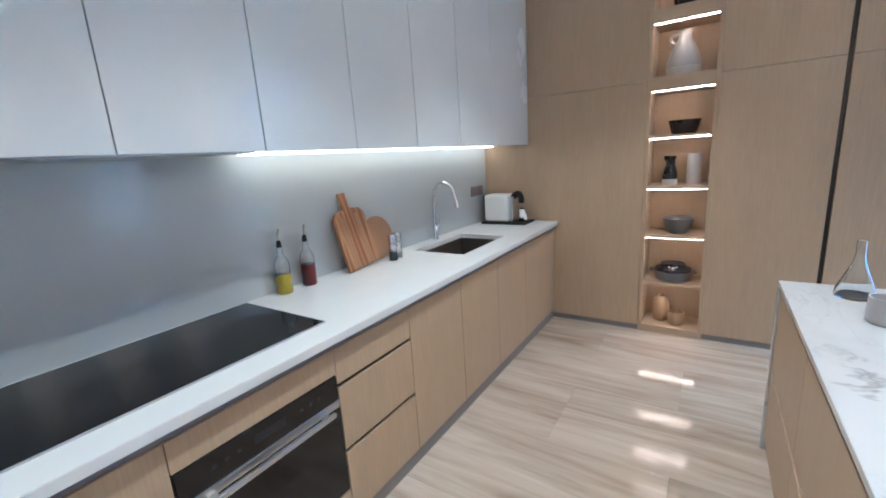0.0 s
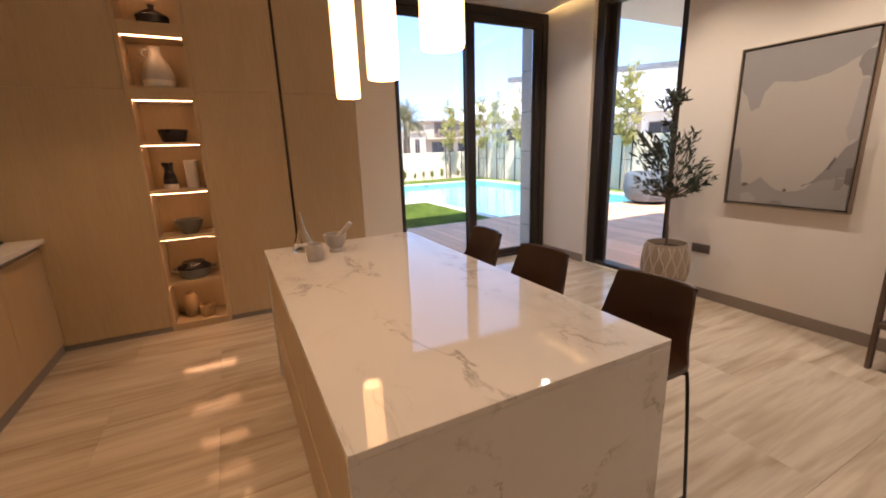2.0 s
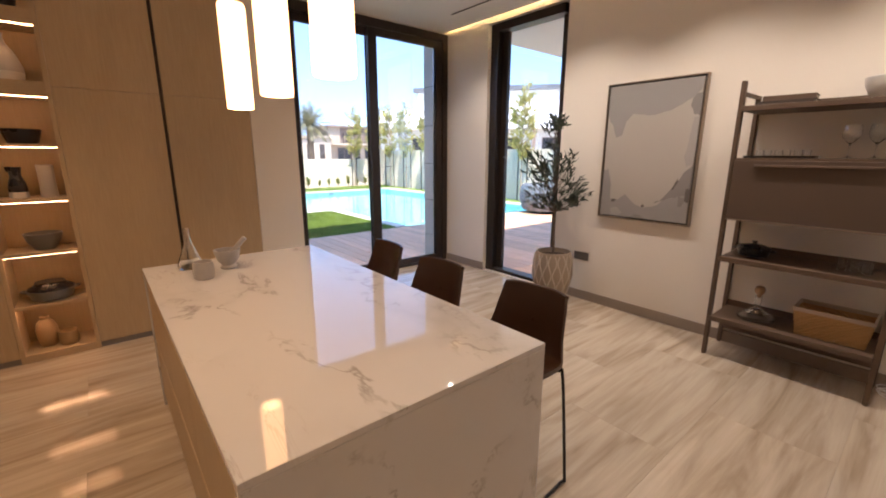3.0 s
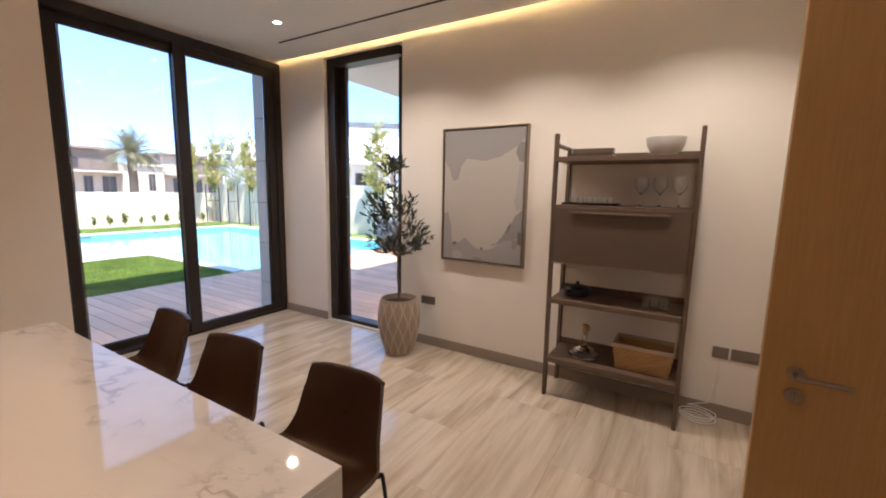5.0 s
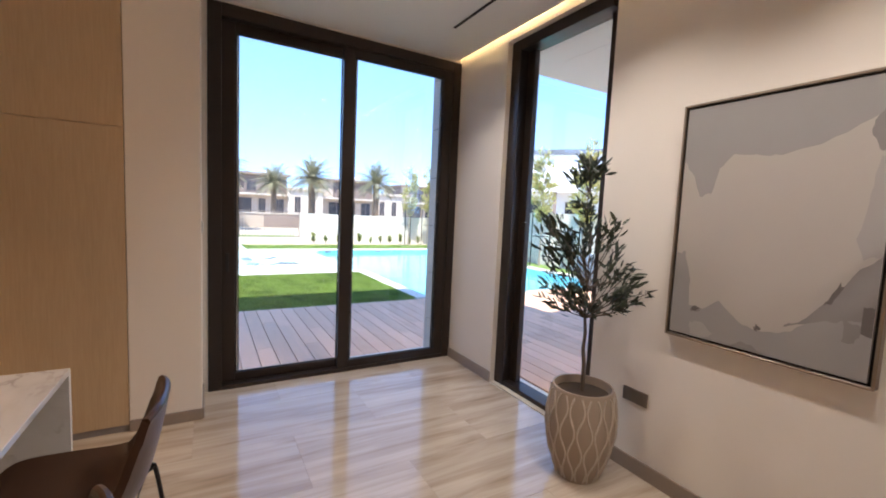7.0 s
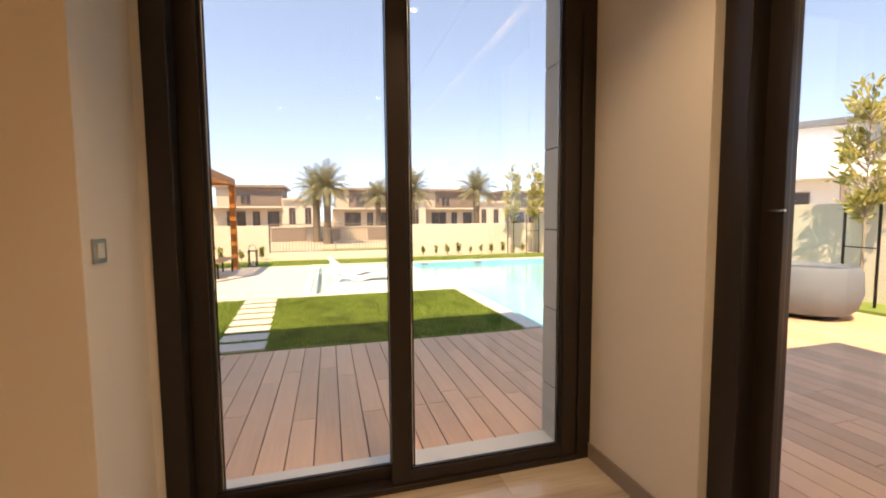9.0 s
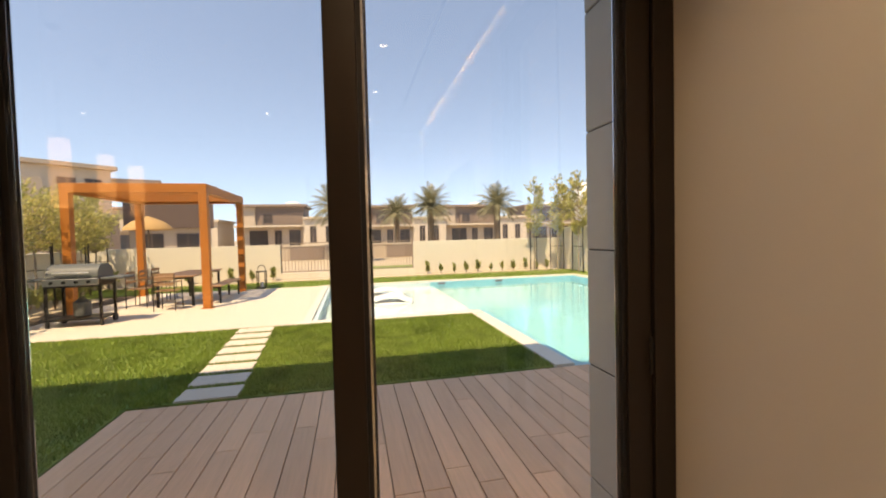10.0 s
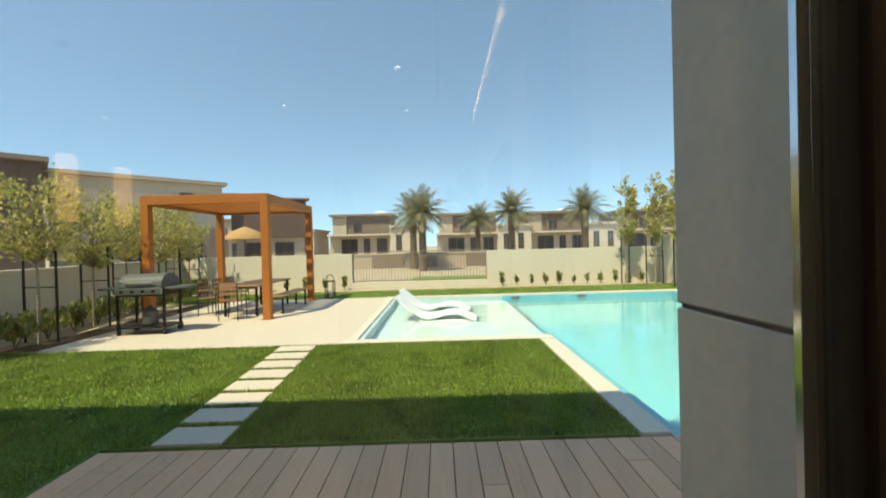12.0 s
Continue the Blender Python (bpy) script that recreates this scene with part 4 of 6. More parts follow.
patch([(0.955, 0.245), (0.96, 0.16), (1, 0.15), (1, 0.25)], M_PAINT_D, 0.0014, 19, "charcoal paint")
patch([(0.125, 0.11), (0.15, 0.14), (0.19, 0.135), (0.165, 0.115)], M_PAINT_D, 0.0014, 21, "charcoal paint")
patch([(0.80, 0.235), (0.865, 0.32), (0.875, 0.30), (0.83, 0.24)], M_PAINT_D, 0.0014, 23, "charcoal paint")
patch([(0.50, 0.10), (0.515, 0.115), (0.535, 0.10), (0.52, 0.085)], M_PAINT_D, 0.0014, 25, "charcoal paint")
patch([(0.13, 0.06), (0.20, 0.075), (0.28, 0.03), (0.22, 0.0), (0.14, 0.0)], M_PAINT_C, 0.0012, 27, "pale grey paint")

# ---- ladder shelf ----
sh_y0, sh_y1 = 0.185, 1.145
lad = thing("ladder_shelf", (4.3, 0.65, 0), "dark stained wooden ladder shelf with a drop-front cabinet, against the wall", "shelf")


def front_x(z):
    return 4.104 - 0.012 * z


for yy in (sh_y0 - 0.65, sh_y1 - 0.65 - 0.028):
    bm = bmesh.new()
    z0, z1 = 0.0, 2.07
    vs = []
    for z in (z0, z1):
        x = front_x(z) - 4.3
        vs += [bm.verts.new((x, yy, z)), bm.verts.new((x + 0.045, yy, z)), bm.verts.new((x + 0.045, yy + 0.028, z)), bm.verts.new((x, yy + 0.028, z))]
    for f in ((3, 2, 1, 0), (4, 5, 6, 7), (0, 1, 5, 4), (1, 2, 6, 5), (2, 3, 7, 6), (3, 0, 4, 7)):
        bm.faces.new([vs[i] for i in f])
    bmesh.ops.bevel(bm, geom=list(bm.edges), offset=0.004, segments=2, affect="EDGES")
    part("front_post", bm, M_SHELFWOOD, lad)
    part("back_post", boxes((0.155, yy, 0.0, 0.195, yy + 0.028, 2.0), bevel=0.004), M_SHELFWOOD, lad)
    part("top_bar", boxes((front_x(2.0) - 4.3 + 0.046, yy + 0.001, 1.975, 0.1945, yy + 0.027, 2.0), bevel=0.003), M_SHELFWOOD, lad)
iy0, iy1 = sh_y0 - 0.65 + 0.0285, sh_y1 - 0.65 - 0.0285
for z, th in ((1.865, 0.035), (0.78, 0.038), (0.295, 0.04)):
    fx = front_x(z) - 4.3
    part("board", boxes((fx - 0.012, iy0, z, 0.19, iy1, z + th), bevel=0.003), M_SHELFWOOD_H, lad)
    part("back_rail", boxes((0.178, iy0, z + th + 0.0005, 0.19, iy1, z + th + 0.05), bevel=0.002), M_SHELFWOOD_H, lad)
part("low_rail", boxes((0.16, iy0, 0.13, 0.18, iy1, 0.21), bevel=0.003), M_SHELFWOOD_H, lad)
cab = part("cabinet", boxes((front_x(1.1) - 4.3 - 0.001, iy0, 1.10, 0.19, iy1, 1.12), (front_x(1.1) - 4.3 - 0.001, iy0, 1.52, 0.19, iy1, 1.545), (0.17, iy0, 1.12, 0.19, iy1, 1.52), (front_x(1.1) - 4.3, iy0, 1.12, 0.17, iy0 + 0.018, 1.52), (front_x(1.1) - 4.3, iy1 - 0.018, 1.12, 0.17, iy1, 1.52)), M_SHELFWOOD_H, lad)
flap = part("flap", boxes((front_x(1.1) - 4.3 - 0.016, iy0 + 0.004, 1.112, front_x(1.1) - 4.3 - 0.0015, iy1 - 0.004, 1.528), bevel=0.003), M_FLAP, lad, "taupe leather drop front")
part("handle", boxes((front_x(1.1) - 4.3 - 0.040, iy0 + 0.13, 1.485, front_x(1.1) - 4.3 - 0.016, iy1 - 0.13, 1.50), bevel=0.003), M_SHELFWOOD_H, flap, "long wooden grip")
part("rim", boxes((front_x(1.1) - 4.3 - 0.018, iy0 + 0.002, 1.1005, front_x(1.1) - 4.3 - 0.002, iy1 - 0.002, 1.111), bevel=0.002), M_FRAMEMETAL, flap, "pale edge strip")

# things on the ladder shelf
def book(loc, w, d, h, cover, rz=0.0):
    b = thing("picture_book", loc, "thick dark bound book lying flat on the top board", "book", "books", rz=rz)
    part("cover", boxes((-w, -d, 0.0, w, d, 0.005), (-w, -d, h - 0.005, w, d, h), (-w, -d, 0.005, -w + 0.005, d, h - 0.005), bevel=0.001, seg=1), cover, b)
    part("page_block", boxes((-w + 0.0055, -d + 0.005, 0.0052, w - 0.005, d - 0.005, h - 0.0052)), M_PAPER, b)


book((4.345, 0.925, 1.90), 0.10, 0.165, 0.038, M_DARKBOOK)
book((4.345, 0.91, 1.938), 0.09, 0.145, 0.033, M_SHELFWOOD_H, 4)
pb = thing("porcelain_bowl", (4.335, 0.425, 1.90), "large speckled white porcelain bowl on the top board", "bowl")
part("bowl", lathe([(0.05, 0), (0.055, 0.008), (0.095, 0.035), (0.122, 0.085), (0.128, 0.135), (0.124, 0.138), (0.116, 0.09), (0.088, 0.042), (0.03, 0.022)], 40), M_PORCELAIN, pb, smooth=True)


def tumbler(loc, h, r, grp, label):
    t = thing("glass_tumbler", loc, label, "glass", grp)
    part("glass", lathe([(r * 0.8, 0), (r * 0.85, 0.003), (r, h), (r * 0.95, h), (r * 0.78, 0.008)], 20), M_THIN, t, smooth=True)
    return t


def goblet(loc):
    t = thing("wine_glass", loc, "clear stemmed wine glass on the shelf cabinet", "wine glass", "wine glasses")
    t.scale = (1.22, 1.22, 1.05)
    part("glass", lathe([(0.034, 0), (0.034, 0.002), (0.006, 0.008), (0.004, 0.02), (0.004, 0.085), (0.012, 0.095), (0.034, 0.125), (0.040, 0.155), (0.034, 0.205), (0.0328, 0.205), (0.0388, 0.155), (0.033, 0.127), (0.010, 0.098)], 24), M_THIN, t, smooth=True)


for yy in (0.31, 0.435, 0.56):
    goblet((4.36, yy, 1.546))
ty = thing("serving_tray", (4.33, 0.905, 1.546), "flat black serving tray with small glasses on it", "tray")
part("tray", boxes((-0.09, -0.205, 0, 0.09, 0.205, 0.006), (-0.09, -0.205, 0.006, -0.084, 0.205, 0.016), (0.084, -0.205, 0.006, 0.09, 0.205, 0.016), (-0.084, -0.205, 0.006, 0.084, -0.199, 0.016), (-0.084, 0.199, 0.006, 0.084, 0.205, 0.016)), M_BLACKCERAMIC, ty)
for i in range(6):
    tumbler((4.33 + (0.025 if i % 2 else -0.025), 0.76 + i * 0.055, 1.553), 0.05, 0.026, "small glasses on the tray", "small clear glass on the black tray")
cd = thing("covered_dish", (4.28, 0.955, 0.819), "black round cast casserole with two handles on the board", "casserole")
part("pan", lathe([(0.07, 0), (0.095, 0.01), (0.105, 0.05), (0.107, 0.062), (0.100, 0.062), (0.09, 0.02)], 36), M_BLACKCERAMIC, cd, smooth=True)
part("lid", lathe([(0.108, 0.063), (0.108, 0.068), (0.06, 0.088), (0.015, 0.094), (0.012, 0.108), (0.02, 0.116), (0.004, 0.118)], 36), M_BLACKCERAMIC, cd, smooth=True)
for s in (-1, 1):
    part("grip", tube(arc([(0.025, s * 0.10, 0.05), (0.015, s * 0.128, 0.052), (-0.015, s * 0.128, 0.052), (-0.025, s * 0.10, 0.05)], 4), 0.006, 8), M_BLACKCERAMIC, cd, smooth=True)
for yy in (0.34, 0.40, 0.46):
    tumbler((4.27 + (0.03 if yy == 0.40 else 0), yy, 0.819), 0.075, 0.030, "tumblers on the board", "clear glass tumbler on the dark board")
dc = thing("glass_decanter", (4.275, 0.87, 0.336), "wide clear glass decanter with a round cork stopper", "decanter")
part("glass", lathe([(0.10, 0), (0.118, 0.012), (0.116, 0.03), (0.07, 0.06), (0.028, 0.085), (0.020, 0.12), (0.022, 0.19), (0.019, 0.19), (0.017, 0.12), (0.024, 0.087), (0.066, 0.063), (0.112, 0.03), (0.112, 0.016), (0.09, 0.006)], 40), M_THIN, dc, smooth=True)
part("stopper", lathe([(0.012, 0.175), (0.014, 0.195), (0.030, 0.212), (0.035, 0.235), (0.028, 0.258), (0.008, 0.268)], 24), M_CORK, dc, "round cork stopper", smooth=True)
bk = thing("wicker_basket", (4.285, 0.44, 0.336), "woven wicker basket with a beige linen lining", "basket")
bm = bmesh.new()
hx0, hy0, hx1, hy1, bh = 0.105, 0.175, 0.125, 0.20, 0.20
rings = []
rnd = random.Random(4)
ROWS, PER = 16, 88
for j in range(ROWS + 1):
    t = j / ROWS
    hx, hy = hx0 + (hx1 - hx0) * t, hy0 + (hy1 - hy0) * t
    ring = []
    for i in range(PER):
        s = i / PER * 4
        k, f = int(s), (s - int(s)) * 2 - 1
        px, py = ((f, -1), (1, f), (-f, 1), (-1, -f))[k]
        w = 1 + 0.028 * (1 if (i + j) % 2 else -1) * (0 if j in (0, ROWS) else 1)
        ring.append(bm.verts.new((px * hx * w, py * hy * w, t * bh * 0.92)))
    rings.append(ring)
for a, b in zip(rings, rings[1:]):
    for i in range(PER):
        bm.faces.new((a[i], a[(i + 1) % PER], b[(i + 1) % PER], b[i]))
bm.faces.new(rings[0][::-1])
part("weave", bm, M_WICKER, bk)
part("lining", boxes((-hx1 - 0.006, -hy1 - 0.006, bh * 0.86, -hx1 + 0.006, hy1 + 0.006, bh), (hx1 - 0.006, -hy1 - 0.006, bh * 0.86, hx1 + 0.006, hy1 + 0.006, bh), (-hx1 + 0.006, -hy1 - 0.006, bh * 0.86, hx1 - 0.006, -hy1 + 0.006, bh), (-hx1 + 0.006, hy1 - 0.006, bh * 0.86, hx1 - 0.006, hy1 + 0.006, bh), (-hx0, -hy0, 0.008, hx0, hy0, 0.012), bevel=0.004), M_LINEN, bk, "beige linen lining folded over the rim")

# ---- potted olive tree ----
pt = thing("potted_olive_tree", (4.17, 2.66, 0), "small olive tree in a tall taupe ribbed clay pot", "potted plant")
PROF = [(0.120, 0.0), (0.133, 0.02), (0.180, 0.16), (0.207, 0.30), (0.206, 0.40), (0.194, 0.50), (0.182, 0.555), (0.180, 0.565), (0.168, 0.565), (0.168, 0.53), (0.160, 0.50)]
pot = part("pot", lathe(PROF, 48), M_POT, pt, smooth=True)


def pot_r(z):
    for (r0, z0), (r1, z1) in zip(PROF, PROF[1:7]):
        if z0 <= z <= z1:
            return r0 + (r1 - r0) * (z - z0) / max(1e-6, z1 - z0)
    return 0.182


NR = 26
for i in range(NR):
    line = []
    for j in range(25):
        z = 0.02 + 0.525 * j / 24
        a = 2 * math.pi * i / NR + (0.085 if i % 2 else -0.085) * math.sin(z / 0.565 * math.pi * 4.2)
        r = pot_r(z) + 0.002
        line.append((r * math.cos(a), r * math.sin(a), z))
    part("rib", tube(line, 0.006, 6), M_RIB, pot, smooth=True)
part("soil", lathe([(0.167, 0.515), (0.1, 0.522), (0.01, 0.53)], 32), M_SOIL, pt)


def leaf_cloud(name, spots, size, slim, material, parent, seed, droop=0.2):
    """Many small pointed leaves, each a bent diamond, at the given places and headings."""
    rnd = random.Random(seed)
    verts, faces = [], []
    for p, d in spots:
        d = (d + Vector((rnd.gauss(0, 0.45), rnd.gauss(0, 0.45), rnd.gauss(0, 0.4) - droop))).normalized()
        side = d.cross(Vector((rnd.gauss(0, 1), rnd.gauss(0, 1), rnd.gauss(0, 1)))).normalized()
        up = d.cross(side)
        L = size * rnd.uniform(0.7, 1.3)
        w = L * slim
        n = len(verts)
        verts += [p, p + d * L * 0.35 + side * w + up * w * 0.4, p + d * L * 0.75 + side * w * 0.7 + up * w * 0.3, p + d * L, p + d * L * 0.75 - side * w * 0.7 + up * w * 0.3, p + d * L * 0.35 - side * w + up * w * 0.4]
        faces += [(n, n + 1, n + 2, n + 3), (n, n + 3, n + 4, n + 5)]
    me = raw_mesh(name, verts, faces, material)
    ob = new(name, me)
    ob.parent = parent
    return ob


def grow(base, height, crown0, radius, branches, twigs, seed, top_r=0.6, lean=0.0):
    """Limbs and twig ends of a small tree: stem points, limbs as lines, leaf places with headings."""
    rnd = random.Random(seed)
    stem = [Vector(base) + Vector((lean * t * height + rnd.gauss(0, 0.006), rnd.gauss(0, 0.006), t * height)) for t in [k / 6 for k in range(7)]]
    limbs, spots = [], []
    for b in range(branches):
        t = crown0 + (0.97 - crown0) * (b + rnd.random()) / branches
        k = min(5, int(t * 6))
        p = stem[k].lerp(stem[k + 1], t * 6 - k)
        a = b * 2.4 + rnd.uniform(-0.5, 0.5)
        shape = math.sin(math.pi * min(1, max(0.15, (t - crown0 + 0.18) / (1.12 - crown0)))) ** 0.7
        L = radius * (0.55 + 0.45 * shape) * rnd.uniform(0.65, 1.15) * (top_r if t > 0.88 else 1)
        d = Vector((math.cos(a), math.sin(a), rnd.uniform(0.25, 0.9))).normalized()
        mid = p + d * L * 0.55
        end = p + d * L + Vector((0, 0, L * rnd.uniform(-0.05, 0.25)))
        limbs.append([p, mid, end])
        for w in range(twigs):
            s = 0.25 + 0.75 * (w + rnd.random()) / twigs
            q = p.lerp(mid, s / 0.55) if s < 0.55 else mid.lerp(end, (s - 0.55) / 0.45)
            dd = (d + Vector((rnd.gauss(0, 0.6), rnd.gauss(0, 0.6), rnd.gauss(0, 0.5)))).normalized()
            tl = radius * rnd.uniform(0.12, 0.34)
            limbs.append([q, q + dd * tl])
            spots.append((q, dd, tl))
    return stem, limbs, spots



def round_crown(base, fork, centre, radii, count, seed):
    """Stem, rising limbs to ends spread through an egg-shaped crown, and leaf places along the outer half of each limb."""
    rnd = random.Random(seed)
    b, c = Vector(base), Vector(centre)
    stem = [b.lerp(Vector((c.x, c.y, fork)), k / 5) + Vector((rnd.gauss(0, 0.004), rnd.gauss(0, 0.004), 0)) for k in range(6)]
    top = Vector((c.x, c.y, c.z + radii[2] * 0.75))
    lead = [stem[-1], stem[-1].lerp(top, 0.5) + Vector((rnd.gauss(0, 0.015), rnd.gauss(0, 0.015), 0)), top]
    limbs, places = [lead], []
    for k in range(count):
        u = Vector((rnd.gauss(0, 1), rnd.gauss(0, 1), rnd.gauss(0, 1))).normalized() * rnd.uniform(0.45, 1.0) ** 0.6
        e = c + Vector((u.x * radii[0], u.y * radii[1], u.z * radii[2]))
        zf = min(max(fork, e.z - radii[0] * rnd.uniform(0.5, 1.2)), top.z - 0.02)
        s = Vector((c.x, c.y, zf))
        mid = s.lerp(e, 0.55) - Vector((0, 0, (e - s).length * 0.06)) + Vector((rnd.gauss(0, 0.02), rnd.gauss(0, 0.02), 0))
        limbs.append([s, mid, e])
        d = (e - mid).normalized()
        places.append((mid, e, d))
    return stem, limbs, places


stem, limbs, places = round_crown((0, 0, 0.5), 0.98, (0.0, 0.02, 1.32), (0.35, 0.43, 0.35), 54, 12)
top_stem, top_limbs, top_places = round_crown((0, 0.03, 1.5), 1.56, (0.0, 0.06, 1.78), (0.12, 0.15, 0.17), 13, 5)
tr = part("trunk", tube(stem, 0.014, 8, taper=0.009), M_BARK, pt, smooth=True)
bm = bmesh.new()
for l in limbs + top_limbs:
    tube(l, 0.0045, 5, bm=bm, taper=0.0015)
part("branch_work", bm, M_BARK, tr)
rnd = random.Random(8)
ls = []
for m0, e0, d0 in places + top_places:
    for k in range(rnd.choice((9, 14, 19))):
        ls.append((m0.lerp(e0, rnd.uniform(-0.1, 1.05)) + Vector((rnd.gauss(0, 0.012), rnd.gauss(0, 0.012), rnd.gauss(0, 0.012))), d0))
leaf_cloud("leaves", ls, 0.068, 0.14, M_OLIVE, tr, 21, 0.05)

# ---- things on the worktop ----


def oil_bottle(loc, liquid, level, label):
    b = thing("oil_bottle", loc, label, "bottle", "pouring bottles")
    b.scale = (1.12, 1.12, 1.17)
    part("glass", lathe([(0.030, 0), (0.034, 0.004), (0.034, 0.135), (0.026, 0.155), (0.013, 0.172), (0.012, 0.205), (0.0105, 0.205), (0.0115, 0.172), (0.024, 0.153), (0.0315, 0.134), (0.0315, 0.006)], 24), M_THIN, b, smooth=True)
    part("contents", lathe([(0.031, 0.0005), (0.0346, 0.005), (0.0346, level), (0.030, level + 0.001)], 24), liquid, b, smooth=True)
    part("stopper", lathe([(0.0115, 0.2055), (0.013, 0.212), (0.010, 0.232), (0.006, 0.236)], 16), M_BLACK, b, "black stopper", smooth=True)
    part("spout", tube([(0, 0, 0.235), (0, 0, 0.262), (0.006, 0.004, 0.285)], 0.0032, 8), M_CHROME, b, "chrome spout", smooth=True)
    return b


oil_bottle((-1.455, 1.905, KT), M_OIL, 0.085, "glass pouring bottle half full of olive oil")
oil_bottle((-1.45, 2.06, KT), M_VINEGAR, 0.10, "glass pouring bottle half full of dark vinegar")


def paddle(w, h, hh, thick):
    """A chopping board with a handle, in the y-z plane."""
    bm = bmesh.new()
    out = [(-w / 2, 0), (w / 2, 0), (w / 2, h * 0.9), (w / 2 - 0.03, h), (0.03, h + 0.012), (0.026, h + 0.05), (0.028, h + hh), (-0.028, h + hh), (-0.026, h + 0.05), (-0.03, h + 0.012), (-w / 2 + 0.03, h), (-w / 2, h * 0.9)]
    f = bm.faces.new([bm.verts.new((0, y, z)) for y, z in out])
    r = bmesh.ops.extrude_face_region(bm, geom=[f])
    bmesh.ops.translate(bm, verts=[v for v in r["geom"] if isinstance(v, bmesh.types.BMVert)], vec=(thick, 0, 0))
    bmesh.ops.bevel(bm, geom=list(bm.edges), offset=0.003, segments=2, affect="EDGES")
    return bm


cb = thing("chopping_board", (-1.41, 2.44, KT + 0.001), "striped acacia chopping board leaning on the splashback", "chopping board")
cb.matrix_basis = pose(-1.405, 2.435, KT + 0.012, 0, -12, 0) @ pose(0, 0, 0, 6, 0, 0)
part("board", paddle(0.26, 0.35, 0.11, 0.02), M_BOARD_A, cb)
for yy, mm in ((-0.065, M_BOARD_B), (0.055, M_BOARD_B)):
    part("inlay", boxes((0.0202, yy - 0.014, 0.006, 0.021, yy + 0.014, 0.325)), mm, cb, "paler wood stripe")
rb = thing("round_board", (-1.455, 2.655, KT + 0.001), "round beech serving board leaning behind the striped board", "chopping board")
rb.matrix_basis = pose(-1.455, 2.655, KT + 0.001, 0, -9, 0)
bmr = lathe([(0.132, 0), (0.142, 0.003), (0.142, 0.013), (0.132, 0.016)], 48)
bmesh.ops.transform(bmr, matrix=pose(0, 0, 0.143, 0, 90, 0), verts=bmr.verts)
part("board", bmr, M_BOARD_B, rb, smooth=True)
for i, (yy, xx) in enumerate(((2.65, -1.345), (2.73, -1.37))):
    ml = thing("spice_mill", (xx, yy, KT), "chrome and glass spice mill beside the boards", "spice mill", "spice mills")
    part("base", lathe([(0.026, 0), (0.027, 0.004), (0.025, 0.075), (0.022, 0.08)], 24), M_THIN, ml, "clear glass base", smooth=True)
    part("spice", lathe([(0.021, 0.004), (0.021, 0.055 - 0.02 * i)], 16), M_BLACKCERAMIC if i == 0 else M_PORCELAIN, ml, smooth=True)
    part("top", lathe([(0.0275, 0.081), (0.0285, 0.09), (0.0285, 0.165), (0.026, 0.17), (0.01, 0.172)], 24), M_CHROME, ml, "chrome grinder top", smooth=True)
cm = thing("coffee_machine", (-1.225, 4.17, KT), "white and chrome capsule coffee machine on a black tray", "coffee machine")
cm.scale = (1.1, 1.1, 1.14)
part("tray", boxes((-0.20, -0.10, 0.0, 0.20, 0.11, 0.018), bevel=0.008), M_BLACK, cm, "black base tray")
part("body", boxes((-0.17, -0.085, 0.019, 0.045, 0.10, 0.235), bevel=0.018, seg=4), M_WHITEPLASTIC, cm, "white body", smooth=True)
part("tank", boxes((-0.195, -0.06, 0.02, -0.171, 0.08, 0.225), bevel=0.006), M_THIN, cm, "clear water tank")
part("head", tube(arc([(0.045, 0.0, 0.19), (0.075, 0.0, 0.225), (0.11, 0.0, 0.235), (0.13, 0.0, 0.20), (0.13, 0, 0.165)], 5), 0.024, 14), M_BLACK, cm, "black brewing head", smooth=True)
part("column", boxes((0.046, -0.05, 0.019, 0.075, 0.06, 0.215), bevel=0.006), M_STEEL, cm)
part("frother", lathe([(0.032, 0.0185), (0.036, 0.025), (0.036, 0.11), (0.038, 0.118), (0.02, 0.126)], 24, 0.145, -0.01, 0), M_CHROME, cm, "chrome milk frother", smooth=True)

# ---- things in the niche ----
NX, NYY = 0.13, TY + 0.16
va = thing("tan_vase", (NX - 0.08, NYY + 0.01, NICHE[0]), "rounded tan stoneware vase with a dark mouth", "vase")
part("vase", lathe([(0.045, 0), (0.055, 0.01), (0.066, 0.07), (0.068, 0.13), (0.055, 0.19), (0.028, 0.215), (0.028, 0.23), (0.034, 0.24), (0.022, 0.24), (0.02, 0.21)], 32), M_TANCERAMIC, va, smooth=True)
tc = thing("tan_cup", (NX + 0.045, NYY - 0.05, NICHE[0]), "low ribbed tan stoneware cup", "cup")
part("cup", lathe([(0.050, 0), (0.058, 0.008), (0.064, 0.05), (0.062, 0.11), (0.056, 0.112), (0.055, 0.05), (0.04, 0.012)], 32), M_TANCERAMIC, tc, smooth=True)
cs = thing("casserole", (NX, NYY - 0.02, NICHE[1]), "dark grey oval casserole with a black lid dish", "casserole")
part("pan", lathe([(0.10, 0), (0.125, 0.012), (0.142, 0.075), (0.146, 0.085), (0.13, 0.085)], 40), M_GREYCERAMIC, cs, smooth=True)
part("lid", lathe([(0.140, 0.0855), (0.135, 0.10), (0.10, 0.118), (0.085, 0.135), (0.09, 0.14), (0.07, 0.138)], 40), M_BLACKCERAMIC, cs, smooth=True)
